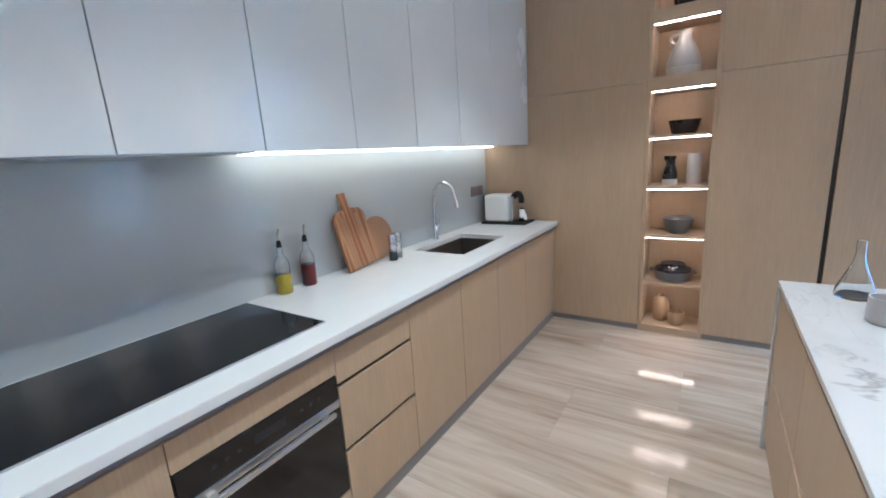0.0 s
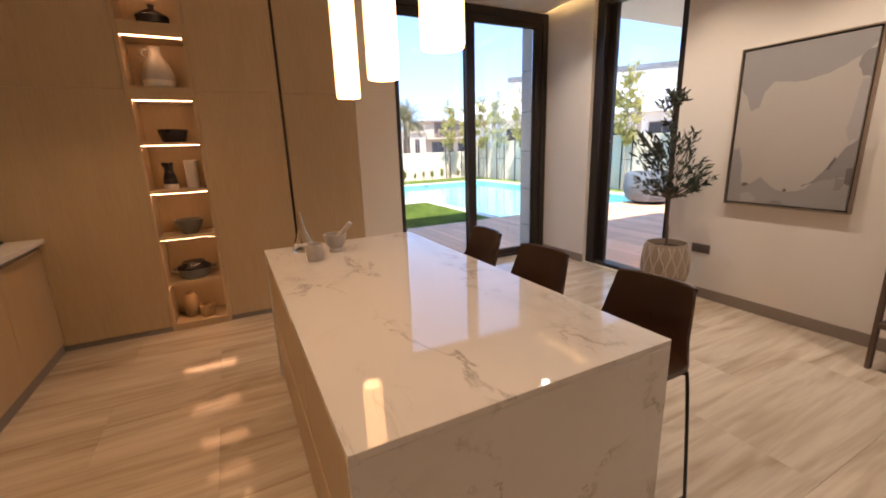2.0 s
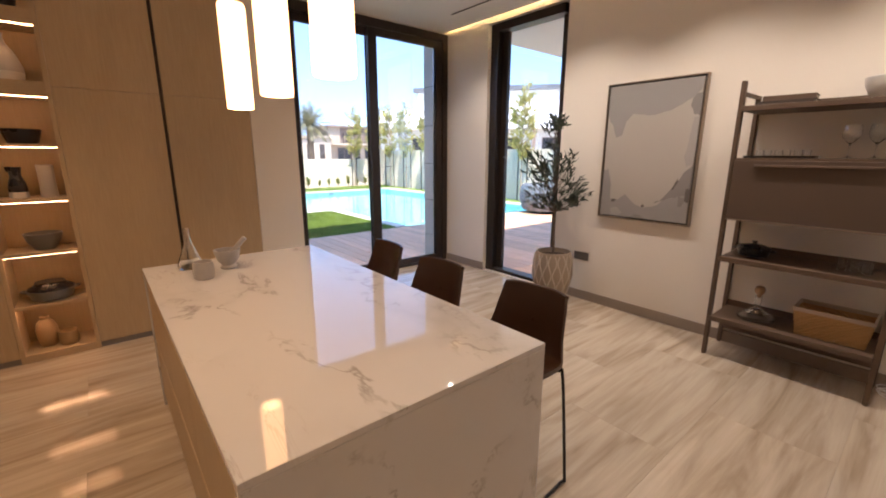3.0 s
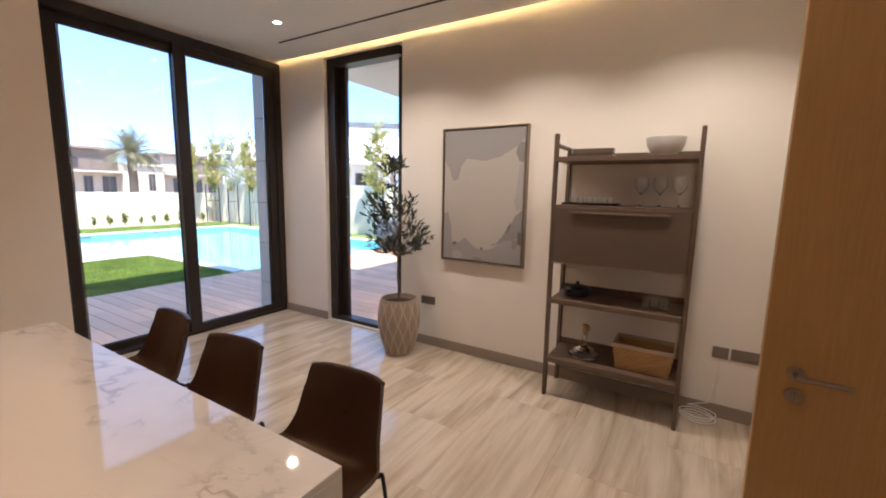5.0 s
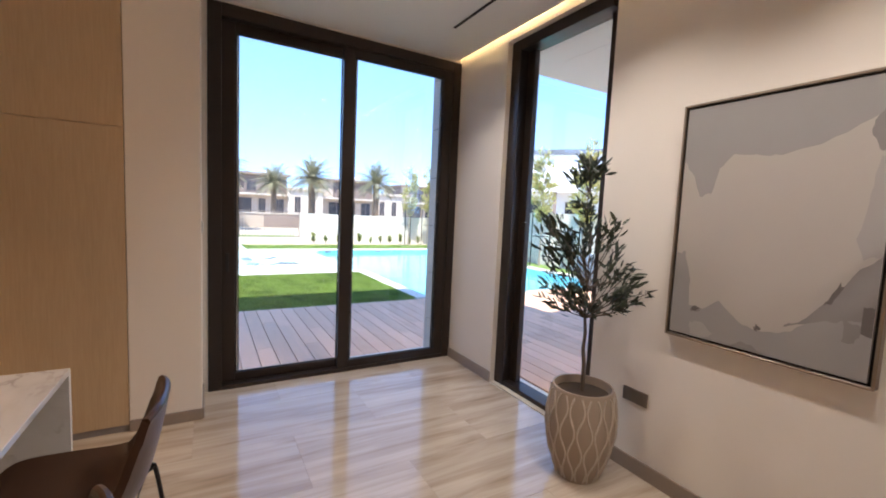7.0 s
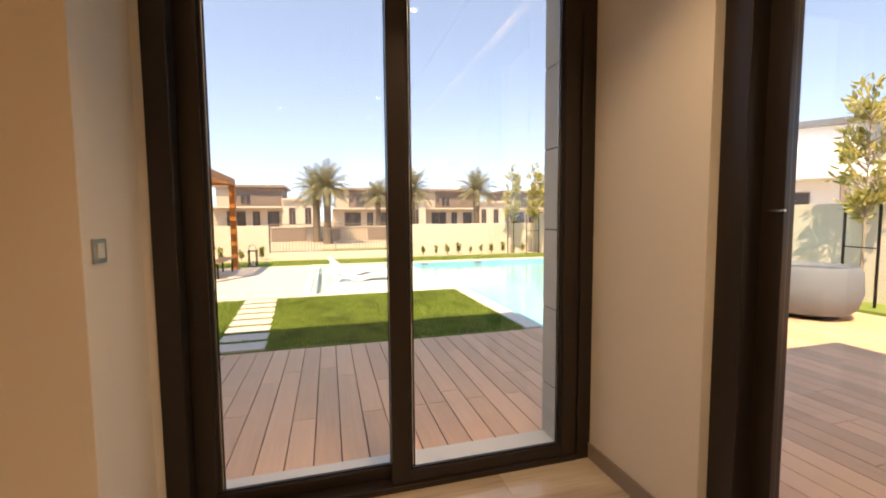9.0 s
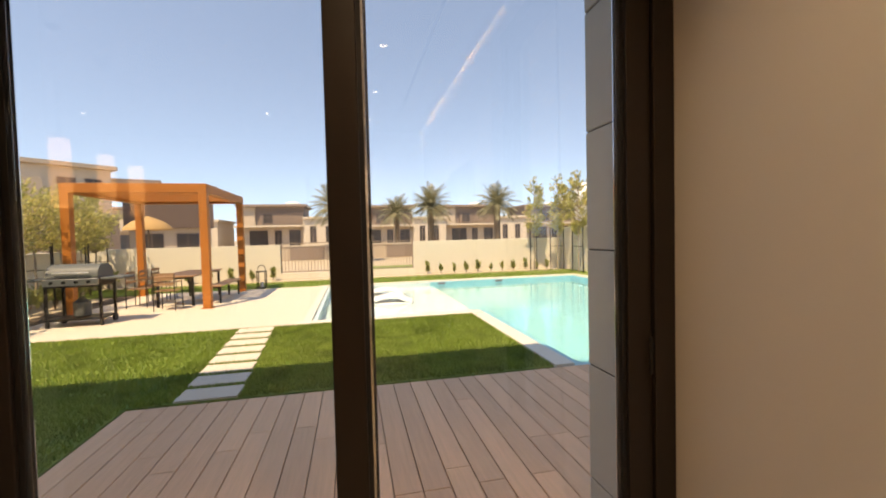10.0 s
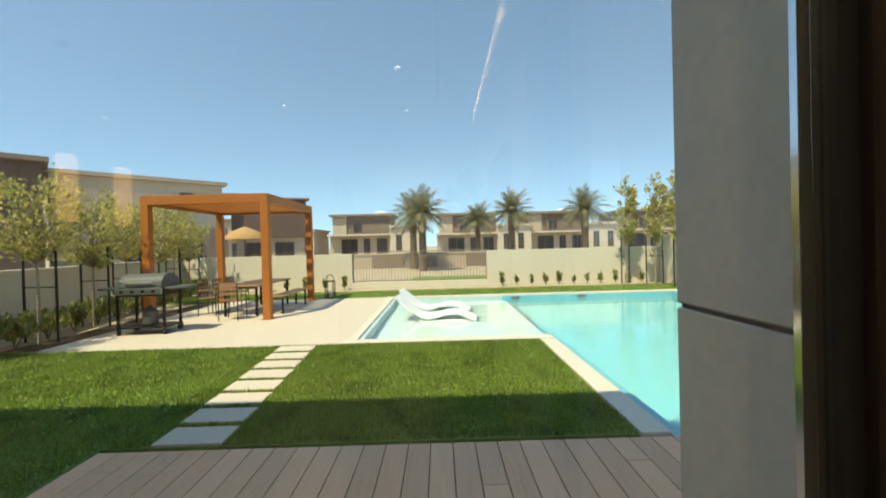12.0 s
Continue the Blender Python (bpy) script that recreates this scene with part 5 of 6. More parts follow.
for s in (-1, 1):
    part("grip", tube(arc([(s * 0.135, -0.03, 0.075), (s * 0.165, -0.02, 0.08), (s * 0.165, 0.02, 0.08), (s * 0.135, 0.03, 0.075)], 4), 0.008, 8), M_GREYCERAMIC, cs, smooth=True)
gb = thing("grey_bowl", (NX + 0.02, NYY - 0.02, NICHE[2]), "deep grey stoneware bowl on a lit shelf", "bowl")
part("bowl", lathe([(0.058, 0), (0.064, 0.008), (0.10, 0.065), (0.115, 0.125), (0.108, 0.127), (0.09, 0.065), (0.04, 0.018)], 36), M_GREYCERAMIC, gb, smooth=True)
pi = thing("pitcher", (NX - 0.06, NYY - 0.02, NICHE[3]), "black and white stoneware pitcher on a lit shelf", "pitcher")
part("body", lathe([(0.052, 0.045), (0.054, 0.07), (0.048, 0.11), (0.033, 0.155), (0.034, 0.19), (0.042, 0.225), (0.036, 0.225), (0.028, 0.19)], 32), M_BLACKCERAMIC, pi, smooth=True)
part("base", lathe([(0.05, 0), (0.054, 0.006), (0.0535, 0.045)], 32), M_PORCELAIN, pi, "white glazed base", smooth=True)
part("spout", lathe([(0.012, 0.19), (0.018, 0.228)], 12, -0.032, 0, 0), M_BLACKCERAMIC, pi, smooth=True)
gvs = thing("grey_vase", (NX + 0.105, NYY - 0.02, NICHE[3]), "tall pale grey stoneware cylinder vase", "vase")
part("vase", lathe([(0.05, 0), (0.052, 0.01), (0.048, 0.12), (0.050, 0.235), (0.044, 0.24), (0.042, 0.12)], 32), M_PALECERAMIC, gvs, smooth=True)
bb = thing("black_bowl", (NX + 0.02, NYY - 0.02, NICHE[4]), "black stoneware bowl with straight flared sides", "bowl")
part("bowl", lathe([(0.08, 0), (0.085, 0.005), (0.113, 0.105), (0.107, 0.105), (0.08, 0.012)], 36), M_BLACKCERAMIC, bb, smooth=True)
jg = thing("stoneware_jug", (NX - 0.01, NYY - 0.01, NICHE[5]), "large grey stoneware jug with a white base and small handle", "jug")
part("body", lathe([(0.118, 0.06), (0.115, 0.10), (0.085, 0.19), (0.045, 0.255), (0.038, 0.30), (0.045, 0.318), (0.034, 0.318), (0.03, 0.29)], 36), M_PALECERAMIC, jg, smooth=True)
part("base", lathe([(0.10, 0), (0.11, 0.006), (0.118, 0.06)], 36), M_PORCELAIN, jg, "white glazed base", smooth=True)
part("handle", tube(arc([(-0.04, 0, 0.295), (-0.085, 0, 0.29), (-0.09, 0, 0.255), (-0.062, 0, 0.235)], 5), 0.009, 10), M_PALECERAMIC, jg, smooth=True)
lp = thing("lidded_pot", (NX + 0.02, NYY - 0.02, NICHE[6]), "dark lidded stoneware pot with a knob", "pot")
part("pot", lathe([(0.09, 0), (0.11, 0.015), (0.115, 0.06), (0.118, 0.066), (0.10, 0.066)], 36), M_BLACKCERAMIC, lp, smooth=True)
part("lid", lathe([(0.117, 0.0665), (0.11, 0.078), (0.06, 0.11), (0.025, 0.122), (0.02, 0.14), (0.027, 0.155), (0.01, 0.16)], 36), M_BLACKCERAMIC, lp, smooth=True)

# ---- outside: ground, own facade ----
GZ = -0.05
gx = [-600, 2.55, 5.88, 11.2, 600]
gy = [-600, 7.87, 11.62, 17.25, 900]
bm = bmesh.new()
gv_ = {}
for i, x in enumerate(gx):
    for j, y in enumerate(gy):
        gv_[i, j] = bm.verts.new((x, y, GZ - 0.06))
for i in range(4):
    for j in range(4):
        if (i, j) in ((2, 1), (2, 2), (1, 2)):
            continue
        bm.faces.new((gv_[i, j], gv_[i + 1, j], gv_[i + 1, j + 1], gv_[i, j + 1]))
struct("ground", bm, M_SAND, "pale sandy ground reaching the horizon")
fac = thing("own_facade", (0, 0, 0), "taupe stone clad garden front, with an unseen upper storey added to shade the lawn", "house", kind="structure")
# unseen upper storey and roof overhang, sized to shade the deck and near lawn
part("upper_wall", boxes((-9.0, 4.9, 3.62, 4.85, 5.22, 6.45), (-9.0, 5.0, -0.3, XW - 0.26, 5.22, 3.62)), M_HOUSE, fac)
part("roof", boxes((-9.3, -4.0, 6.45, 5.2, 5.66, 6.75)), M_SOFFIT, fac)
part("terrace_roof", boxes((4.86, -3.0, 3.13, 7.9, 4.52, 3.45)), M_SOFFIT, fac, "white terrace soffit")
part("terrace_light", boxes((6.55, 3.55, 2.93, 6.70, 3.70, 3.129), bevel=0.01), M_BLACK, fac, "black box lamp under the soffit")

# ---- pool ----
PZ = GZ - 0.13
pool = thing("swimming_pool", (0, 0, 0), "turquoise swimming pool with a pale shallow shelf", "swimming pool")
part("basin", boxes((5.88, 7.87, -1.5, 11.2, 17.25, -1.42), (11.1, 7.87, -1.42, 11.2, 17.25, -0.07), (5.88, 7.87, -1.42, 11.1, 7.97, -0.07), (5.88, 17.15, -1.42, 11.1, 17.25, -0.07), (5.88, 7.97, -1.42, 5.98, 11.62, -0.07), (5.88, 11.62, -1.42, 5.98, 17.15, -0.50)), M_POOL, pool)
part("shelf", boxes((2.55, 11.62, -0.55, 5.98, 17.25, -0.40), (2.55, 11.62, -0.40, 2.63, 17.25, -0.07), (2.63, 17.17, -0.40, 5.88, 17.25, -0.07), (2.63, 11.62, -0.40, 5.88, 11.70, -0.07)), M_POOLSHELF, pool, "pale shallow shelf")
part("step", boxes((3.95, 11.71, -0.395, 5.875, 12.25, -0.26)), M_POOLSHELF, pool)
for r in ((2.30, 17.26, 11.45, 17.55), (11.21, 7.9, 11.50, 17.26), (5.62, 7.9, 5.87, 11.30), (2.30, 11.35, 5.87, 11.615), (2.38, 11.625, 2.54, 17.25)):
    part("coping", boxes((r[0], r[1], GZ - 0.05, r[2], r[3], GZ + 0.012), bevel=0.006), M_COPING, pool, "pale stone coping")
w = tagged(new("water", raw_mesh("water", [(5.87, 7.88, PZ), (11.19, 7.88, PZ), (11.19, 17.2, PZ), (5.87, 17.2, PZ)], [(0, 1, 2, 3)], M_WATER)), "clear turquoise pool water", "water", kind="structure")
w2 = tagged(new("water", raw_mesh("water", [(2.62, 11.69, PZ), (5.87, 11.69, PZ), (5.87, 17.2, PZ), (2.62, 17.2, PZ)], [(0, 1, 2, 3)], M_WATER)), "clear shallow pool water", "water", kind="structure")
w.visible_shadow = w2.visible_shadow = False
for x in (6.15, 8.2):
    part("skimmer", boxes((x, 17.13, -0.15, x + 0.25, 17.149, -0.085)), M_SHADOWGAP, pool)

# ---- patio, lawns, path ----
struct("patio", boxes((-2.75, 11.33, GZ - 0.1, 2.375, 17.5, GZ), bevel=0.004), M_PAVE, "cream stone patio beside the pool")
struct("lawn", boxes((-3.6, 6.2, GZ - 0.1, 1.19, 11.325, GZ - 0.008), (1.19, 7.91, GZ - 0.1, 5.61, 11.325, GZ - 0.008)), M_LAWNBED, "short green lawn between deck and patio")
struct("lawn_far", boxes((-5.5, 17.56, GZ - 0.1, 12.4, 19.45, GZ - 0.008), (11.51, 7.0, GZ - 0.1, 12.4, 17.555, GZ - 0.008)), M_LAWNBED, "narrow lawn strip along the garden wall")
PATHS = []
for i in range(8):
    y0 = 7.93 + i * 0.43
    xs = 1.58 - 0.03 * i
    PATHS.append((xs, y0, xs + 0.58, y0 + 0.33))
sp_ = thing("stepping_path", (0, 0, 0), "cream stone stepping slabs across the lawn", "garden path")
for r in PATHS:
    part("slab", boxes((r[0], r[1], GZ - 0.03, r[2], r[3], GZ + 0.012), bevel=0.006), M_PAVE, sp_)


def blades(name, x0, y0, x1, y1, count, seed, h=0.045, skip=()):
    rng = np.random.default_rng(seed)
    p = np.column_stack((rng.uniform(x0, x1, count), rng.uniform(y0, y1, count)))
    keep = np.ones(count, bool)
    for a0, b0, a1, b1 in skip:
        keep &= ~((p[:, 0] > a0 - 0.01) & (p[:, 0] < a1 + 0.01) & (p[:, 1] > b0 - 0.01) & (p[:, 1] < b1 + 0.01))
    p = p[keep]
    n = len(p)
    ang = rng.uniform(0, 2 * np.pi, n)
    wv = 0.006 * np.column_stack((np.cos(ang), np.sin(ang)))
    lean = rng.normal(0, 0.018, (n, 2))
    hh = h * rng.uniform(0.5, 1.15, n)
    z0 = np.full(n, GZ - 0.01)
    A = np.column_stack((p - wv, z0))
    B = np.column_stack((p + wv, z0))
    C = np.column_stack((p + lean, z0 + hh))
    V = np.empty((n * 3, 3))
    V[0::3], V[1::3], V[2::3] = A, B, C
    me = bpy.data.meshes.new(name)
    me.from_pydata(V.tolist(), [], np.arange(n * 3).reshape(n, 3).tolist())
    me.materials.append(M_GRASS)
    ob = new(name, me)
    return tagged(ob, "short green mown lawn grass", "grass", kind="stuff")


blades("grass", 1.2, 7.92, 5.60, 11.32, 90000, 1, skip=PATHS)
blades("grass", -3.4, 6.3, 1.18, 11.32, 90000, 2, skip=PATHS)
blades("grass", -5.2, 17.6, 12.3, 19.43, 22000, 3, 0.06)

# ---- garden walls and gate ----
gw = thing("garden_wall", (0, 0, 0), "cream rendered garden wall with a railing gap", "garden wall", kind="structure")
part("wall", boxes((-5.9, 20.2, -0.2, 0.66, 20.42, 1.30), bevel=0.006), M_GARDENWALL, gw)
part("wall", boxes((5.78, 20.2, -0.2, 12.6, 20.42, 1.30), bevel=0.006), M_GARDENWALL, gw)
part("low_wall", boxes((0.66, 20.2, -0.2, 5.78, 20.42, 0.20), bevel=0.006), M_GARDENWALL, gw)
part("wall", boxes((12.4, -6, -0.2, 12.6, 20.2, 1.75), bevel=0.006), M_GARDENWALL, gw)
bm = bmesh.new()
ring = [(-5.75, 20.2), (-3.45, 9.5), (-3.45, 5.3), (-3.65, 5.3), (-3.65, 9.5), (-5.95, 20.2)]
lo = [bm.verts.new((x, y, -0.2)) for x, y in ring]
hi = [bm.verts.new((x, y, 1.28)) for x, y in ring]
bm.faces.new(lo[::-1])
bm.faces.new(hi)
for i in range(6):
    j = (i + 1) % 6
    bm.faces.new((lo[i], lo[j], hi[j], hi[i]))
part("wall", bm, M_GARDENWALL, gw)
rl = thing("garden_railing", (0.66, 20.3, 0.2), "dark brown metal garden railing in the wall gap", "railing")
RW = 5.12
for z in (0.03, 0.95, 1.13):
    part("rail", boxes((0.0, -0.02, z, RW, 0.02, z + 0.035)), M_HOUSEDARK, rl)
for i in range(43):
    part("bar", boxes((0.02 + i * (RW - 0.05) / 42, -0.01, 0.065, 0.036 + i * (RW - 0.05) / 42, 0.01, 0.949)), M_HOUSEDARK, rl)
for x in (0.0, RW / 2 - 0.02, RW - 0.04):
    part("post", boxes((x, -0.021, 0.0, x + 0.04, 0.021, 1.166)), M_HOUSEDARK, rl)

# ---- pergola ----
pg = thing("pergola", (0, 0, GZ), "orange stained timber pergola over the garden table", "pergola")
X0, X1, Y0, Y1 = -2.78, 0.10, 13.95, 17.28
for x in (X0, X1 - 0.17):
    for y in (Y0, Y1 - 0.17):
        po = part("post", boxes((x, y, 0.012, x + 0.17, y + 0.17, 2.68), bevel=0.006), M_ORANGE, pg)
        part("foot", boxes((x - 0.05, y - 0.05, 0, x + 0.22, y + 0.22, 0.012)), M_ORANGE, po)
part("beam", boxes((X0, Y0, 2.681, X1, Y0 + 0.17, 2.89), bevel=0.006), M_ORANGE_H, pg)
part("beam", boxes((X0, Y1 - 0.17, 2.681, X1, Y1, 2.89), bevel=0.006), M_ORANGE_H, pg)
part("beam", boxes((X0, Y0 + 0.171, 2.681, X0 + 0.17, Y1 - 0.171, 2.89), bevel=0.006), M_ORANGE, pg)
part("beam", boxes((X1 - 0.17, Y0 + 0.171, 2.681, X1, Y1 - 0.171, 2.89), bevel=0.006), M_ORANGE, pg)
for i in range(16):
    y = Y0 + 0.25 + i * (Y1 - Y0 - 0.5) / 15
    part("slat", boxes((X0 + 0.171, y - 0.035, 2.74, X1 - 0.171, y + 0.035, 2.86)), M_ORANGE_H, pg)

# ---- table, benches, chairs, grill, lantern ----
tb_ = thing("garden_table", (-0.85, 15.55, GZ), "teak slatted garden table on black metal legs", "table")
for i in range(7):
    part("slat", boxes((-0.45 + i * 0.13, -1.15, 0.71, -0.33 + i * 0.13, 1.15, 0.745), bevel=0.004), M_TEAK, tb_)
for x in (-0.38, 0.38):
    for y in (-1.0, 1.0):
        part("leg", boxes((x - 0.025, y - 0.025, 0, x + 0.025, y + 0.025, 0.709)), M_BLACK, tb_)
part("frame", boxes((-0.40, -1.05, 0.665, 0.40, -1.01, 0.7095), (-0.40, 1.01, 0.665, 0.40, 1.05, 0.7095)), M_BLACK, tb_)
bn = thing("garden_bench", (-0.05, 15.6, GZ), "teak slatted garden bench on black metal legs", "bench", "garden benches")
for i in range(3):
    part("slat", boxes((-0.17 + i * 0.12, -1.0, 0.42, -0.06 + i * 0.12, 1.0, 0.45), bevel=0.004), M_TEAK, bn)
for y in (-0.85, 0.85):
    part("leg", boxes((-0.15, y - 0.02, 0, -0.11, y + 0.02, 0.4195), (0.11, y - 0.02, 0, 0.15, y + 0.02, 0.4195), (-0.11, y - 0.02, 0.38, 0.11, y + 0.02, 0.4195)), M_BLACK, bn)
gc = thing("garden_chair", (-1.72, 14.85, GZ), "black metal garden chair with a teak slatted seat", "chair", "garden chairs")
for x, y in ((-0.22, -0.22), (0.22, -0.22), (-0.22, 0.22), (0.22, 0.22)):
    part("leg", tube([(x, y, 0), (x * 0.95, y * 0.95, 0.84 if x < 0 else 0.64)], 0.012, 6), M_BLACK, gc)
for i in range(4):
    part("seat_slat", boxes((-0.21 + i * 0.108, -0.22, 0.44, -0.115 + i * 0.108, 0.22, 0.46)), M_TEAK, gc)
for z in (0.58, 0.69, 0.80):
    part("back_slat", boxes((-0.215, -0.22, z, -0.195, 0.22, z + 0.06)), M_TEAK, gc)
for y in (-0.21, 0.21):
    part("arm", boxes((-0.21, y - 0.02, 0.64, 0.22, y + 0.02, 0.66)), M_TEAK, gc)
for y in (15.5, 16.15):
    copy_thing(gc, pose(-1.72, y, GZ))
copy_thing(gc, pose(-0.85, 14.15, GZ, 0, 0, 90))
gr = thing("gas_grill", (-1.84, 12.84, GZ), "grey gas barbecue grill on a wheeled black cart", "grill", rz=3)
gr.scale = (1.08, 1.08, 1.04)
part("cart", boxes((-0.42, -0.27, 0.12, 0.42, 0.27, 0.15), (-0.42, -0.27, 0.15, -0.38, -0.23, 0.80), (0.38, -0.27, 0.15, 0.42, -0.23, 0.80), (-0.42, 0.23, 0.15, -0.38, 0.27, 0.80), (0.38, 0.23, 0.15, 0.42, 0.27, 0.80)), M_BLACK, gr, "black steel cart")
part("firebox", boxes((-0.40, -0.28, 0.72, 0.40, 0.28, 0.90), bevel=0.02), M_BLACK, gr)
part("control_panel", boxes((-0.40, -0.33, 0.76, 0.40, -0.281, 0.88), bevel=0.008), M_STEEL, gr)
for x in (-0.27, -0.09, 0.09, 0.27):
    kb = part("knob", lathe([(0.028, 0), (0.026, 0.03)], 14), M_BLACK, gr)
    kb.matrix_basis = pose(x, -0.33, 0.82, 90, 0, 0)
lid_ = bmesh.new()
prof = [(-0.28, 0.901), (-0.27, 1.0), (-0.19, 1.10), (-0.05, 1.14), (0.12, 1.13), (0.25, 1.04), (0.28, 0.901)]
ra = [lid_.verts.new((-0.38, y, z)) for y, z in prof]
rb_ = [lid_.verts.new((0.38, y, z)) for y, z in prof]
lid_.faces.new(ra[::-1])
lid_.faces.new(rb_)
for i in range(len(prof)):
    j = (i + 1) % len(prof)
    lid_.faces.new((ra[i], ra[j], rb_[j], rb_[i]))
part("lid", lid_, M_GRILLGREY, gr, "grey enamel lid", smooth=True)
part("lid_handle", tube([(-0.26, -0.31, 0.985), (0.26, -0.31, 0.985)], 0.015, 8), M_STEEL, gr)
for s in (-1, 1):
    part("side_shelf", boxes((min(s * 0.41, s * 0.75), -0.25, 0.845, max(s * 0.41, s * 0.75), 0.25, 0.885), bevel=0.008), M_GRILLGREY, gr, "grey side shelf")
    wh = part("wheel", lathe([(0.055, -0.025), (0.075, -0.02), (0.075, 0.02), (0.055, 0.025)], 18), M_RUBBER, gr)
    wh.matrix_basis = pose(s * 0.40, 0.24, 0.075, 0, 90, 0)
    part("caster", boxes((s * 0.40 - 0.02, -0.27, 0.0, s * 0.40 + 0.02, -0.21, 0.119)), M_RUBBER, gr)
part("gas_bottle", lathe([(0.10, 0.151), (0.13, 0.18), (0.13, 0.42), (0.06, 0.48), (0.04, 0.52)], 20), M_GRILLGREY, gr)
ln = thing("garden_lantern", (0.45, 17.78, GZ), "black metal garden lantern with a loop handle", "lantern")
for x, y in ((-0.12, -0.12), (0.12, -0.12), (-0.12, 0.12), (0.12, 0.12)):
    part("post", boxes((x - 0.014, y - 0.014, 0.03, x + 0.014, y + 0.014, 0.52)), M_BLACK, ln)
part("base", boxes((-0.14, -0.14, 0, 0.14, 0.14, 0.03)), M_BLACK, ln)
part("roof", boxes((-0.14, -0.14, 0.521, 0.14, 0.14, 0.55)), M_BLACK, ln)
part("candle", lathe([(0.05, 0.031), (0.05, 0.2)], 12), M_WHITEPLASTIC, ln)
part("handle", tube(arc([(-0.11, 0, 0.55), (-0.10, 0, 0.68), (0, 0, 0.74), (0.10, 0, 0.68), (0.11, 0, 0.55)], 4), 0.012, 6), M_BLACK, ln)
pa = thing("straw_parasol", (-7.5, 29.0, -0.1), "woven straw parasol beyond the garden wall", "parasol")
part("canopy", lathe([(1.15, 2.30), (1.1, 2.45), (0.75, 2.75), (0.3, 2.95), (0.05, 3.05)], 24, cap=False), M_THATCH, pa, smooth=True)
part("canopy_underside", lathe([(1.14, 2.29), (0.6, 2.65), (0.05, 2.90)], 24, cap=False), M_THATCH, pa)
part("pole", lathe([(0.05, 0.0), (0.05, 3.05)], 10), M_BARK, pa)


# ---- in-pool loungers ----
def lounger(loc, rz):
    l = thing("pool_lounger", loc, "white moulded wave-shaped lounger standing in the shallow water", "lounger", "pool loungers", rz=rz)
    line = arc([(-0.92, 0.74, 0), (-0.68, 0.52, 0), (-0.40, 0.31, 0), (-0.15, 0.245, 0), (0.2, 0.33, 0), (0.5, 0.355, 0), (0.76, 0.26, 0), (0.93, 0.18, 0)], 5)
    bm = bmesh.new()
    for s0, s1 in ((-0.34, 0.34),):
        ring = []
        for p in line:
            ring.append([bm.verts.new((p.x, s, p.y + dz)) for s, dz in ((s0, 0.0), (s1, 0.0), (s1, 0.055), (s0, 0.055))])
        for a, b in zip(ring, ring[1:]):
            for k in range(4):
                bm.faces.new((a[k], a[(k + 1) % 4], b[(k + 1) % 4], b[k]))
        bm.faces.new(ring[0][::-1])
        bm.faces.new(ring[-1])
    bmesh.ops.bevel(bm, geom=[e for e in bm.edges if abs(e.verts[0].co.y - e.verts[1].co.y) < 0.01], offset=0.02, segments=2, affect="EDGES")
    part("shell", bm, M_WHITEFIB, l, smooth=True)
    part("skirt", boxes((-0.40, -0.30, 0.0, 0.80, 0.30, 0.245), bevel=0.03), M_WHITEFIB, l)
    return l


lounger((3.90, 14.25, -0.40), -6)
lounger((3.85, 15.6, -0.40), -6)

# ---- terrace armchair seen through the narrow window ----
ac = thing("terrace_armchair", (10.25, 7.35, GZ), "rounded blue-grey woven outdoor armchair with a pale cushion", "armchair", rz=200)
part("shell", lathe([(0.52, 0.08), (0.60, 0.16), (0.66, 0.40), (0.64, 0.72), (0.58, 0.80), (0.53, 0.74), (0.54, 0.42), (0.50, 0.36)], 32), M_OUTCHAIR, ac, smooth=True)
part("base", lathe([(0.40, 0.0), (0.42, 0.05), (0.45, 0.08)], 24), M_BLACK, ac)
part("cushion", lathe([(0.46, 0.361), (0.50, 0.39), (0.50, 0.46), (0.42, 0.50)], 28), M_CUSHION, ac, "pale seat cushion", smooth=True)


# ---- trees, shrubs, palms ----
def garden_tree(loc, height, crown0, radius, branches, twigs, leaves, size, seed, label, name="garden_tree", stake=True, lmat=None, slim=0.28):
    t = thing(name, loc, label, "tree", "garden trees")
    stem, limbs, places = round_crown((0, 0, 0), height * crown0, (0, 0, height * (crown0 + 1) / 2), (radius, radius, height * (1 - crown0) / 2), branches, seed)
    tr = part("trunk", tube(stem, 0.035, 7, taper=0.02), M_PALEBARK, t, smooth=True)
    bm = bmesh.new()
    for l in limbs:
        tube(l, 0.012, 4, bm=bm, taper=0.003)
    part("branch_work", bm, M_PALEBARK, tr)
    rnd = random.Random(seed + 5)
    ls = []
    for m0, e0, d0 in places:
        for k in range(leaves):
            ls.append((m0.lerp(e0, rnd.uniform(-0.1, 1.1)) + Vector((rnd.gauss(0, 0.05), rnd.gauss(0, 0.05), rnd.gauss(0, 0.05))), d0))
    leaf_cloud("crown", ls, size, slim, lmat or M_LEAF, t, seed + 9)
    if stake:
        for s in (-0.3, 0.3):
            part("stake", tube([(s, 0.05, 0), (s, 0.05, 1.75)], 0.022, 6), M_BLACK, t, "black support stake")
        part("tie", boxes((-0.3, 0.04, 1.0, 0.3, 0.06, 1.02)), M_BLACK, t)
    return t


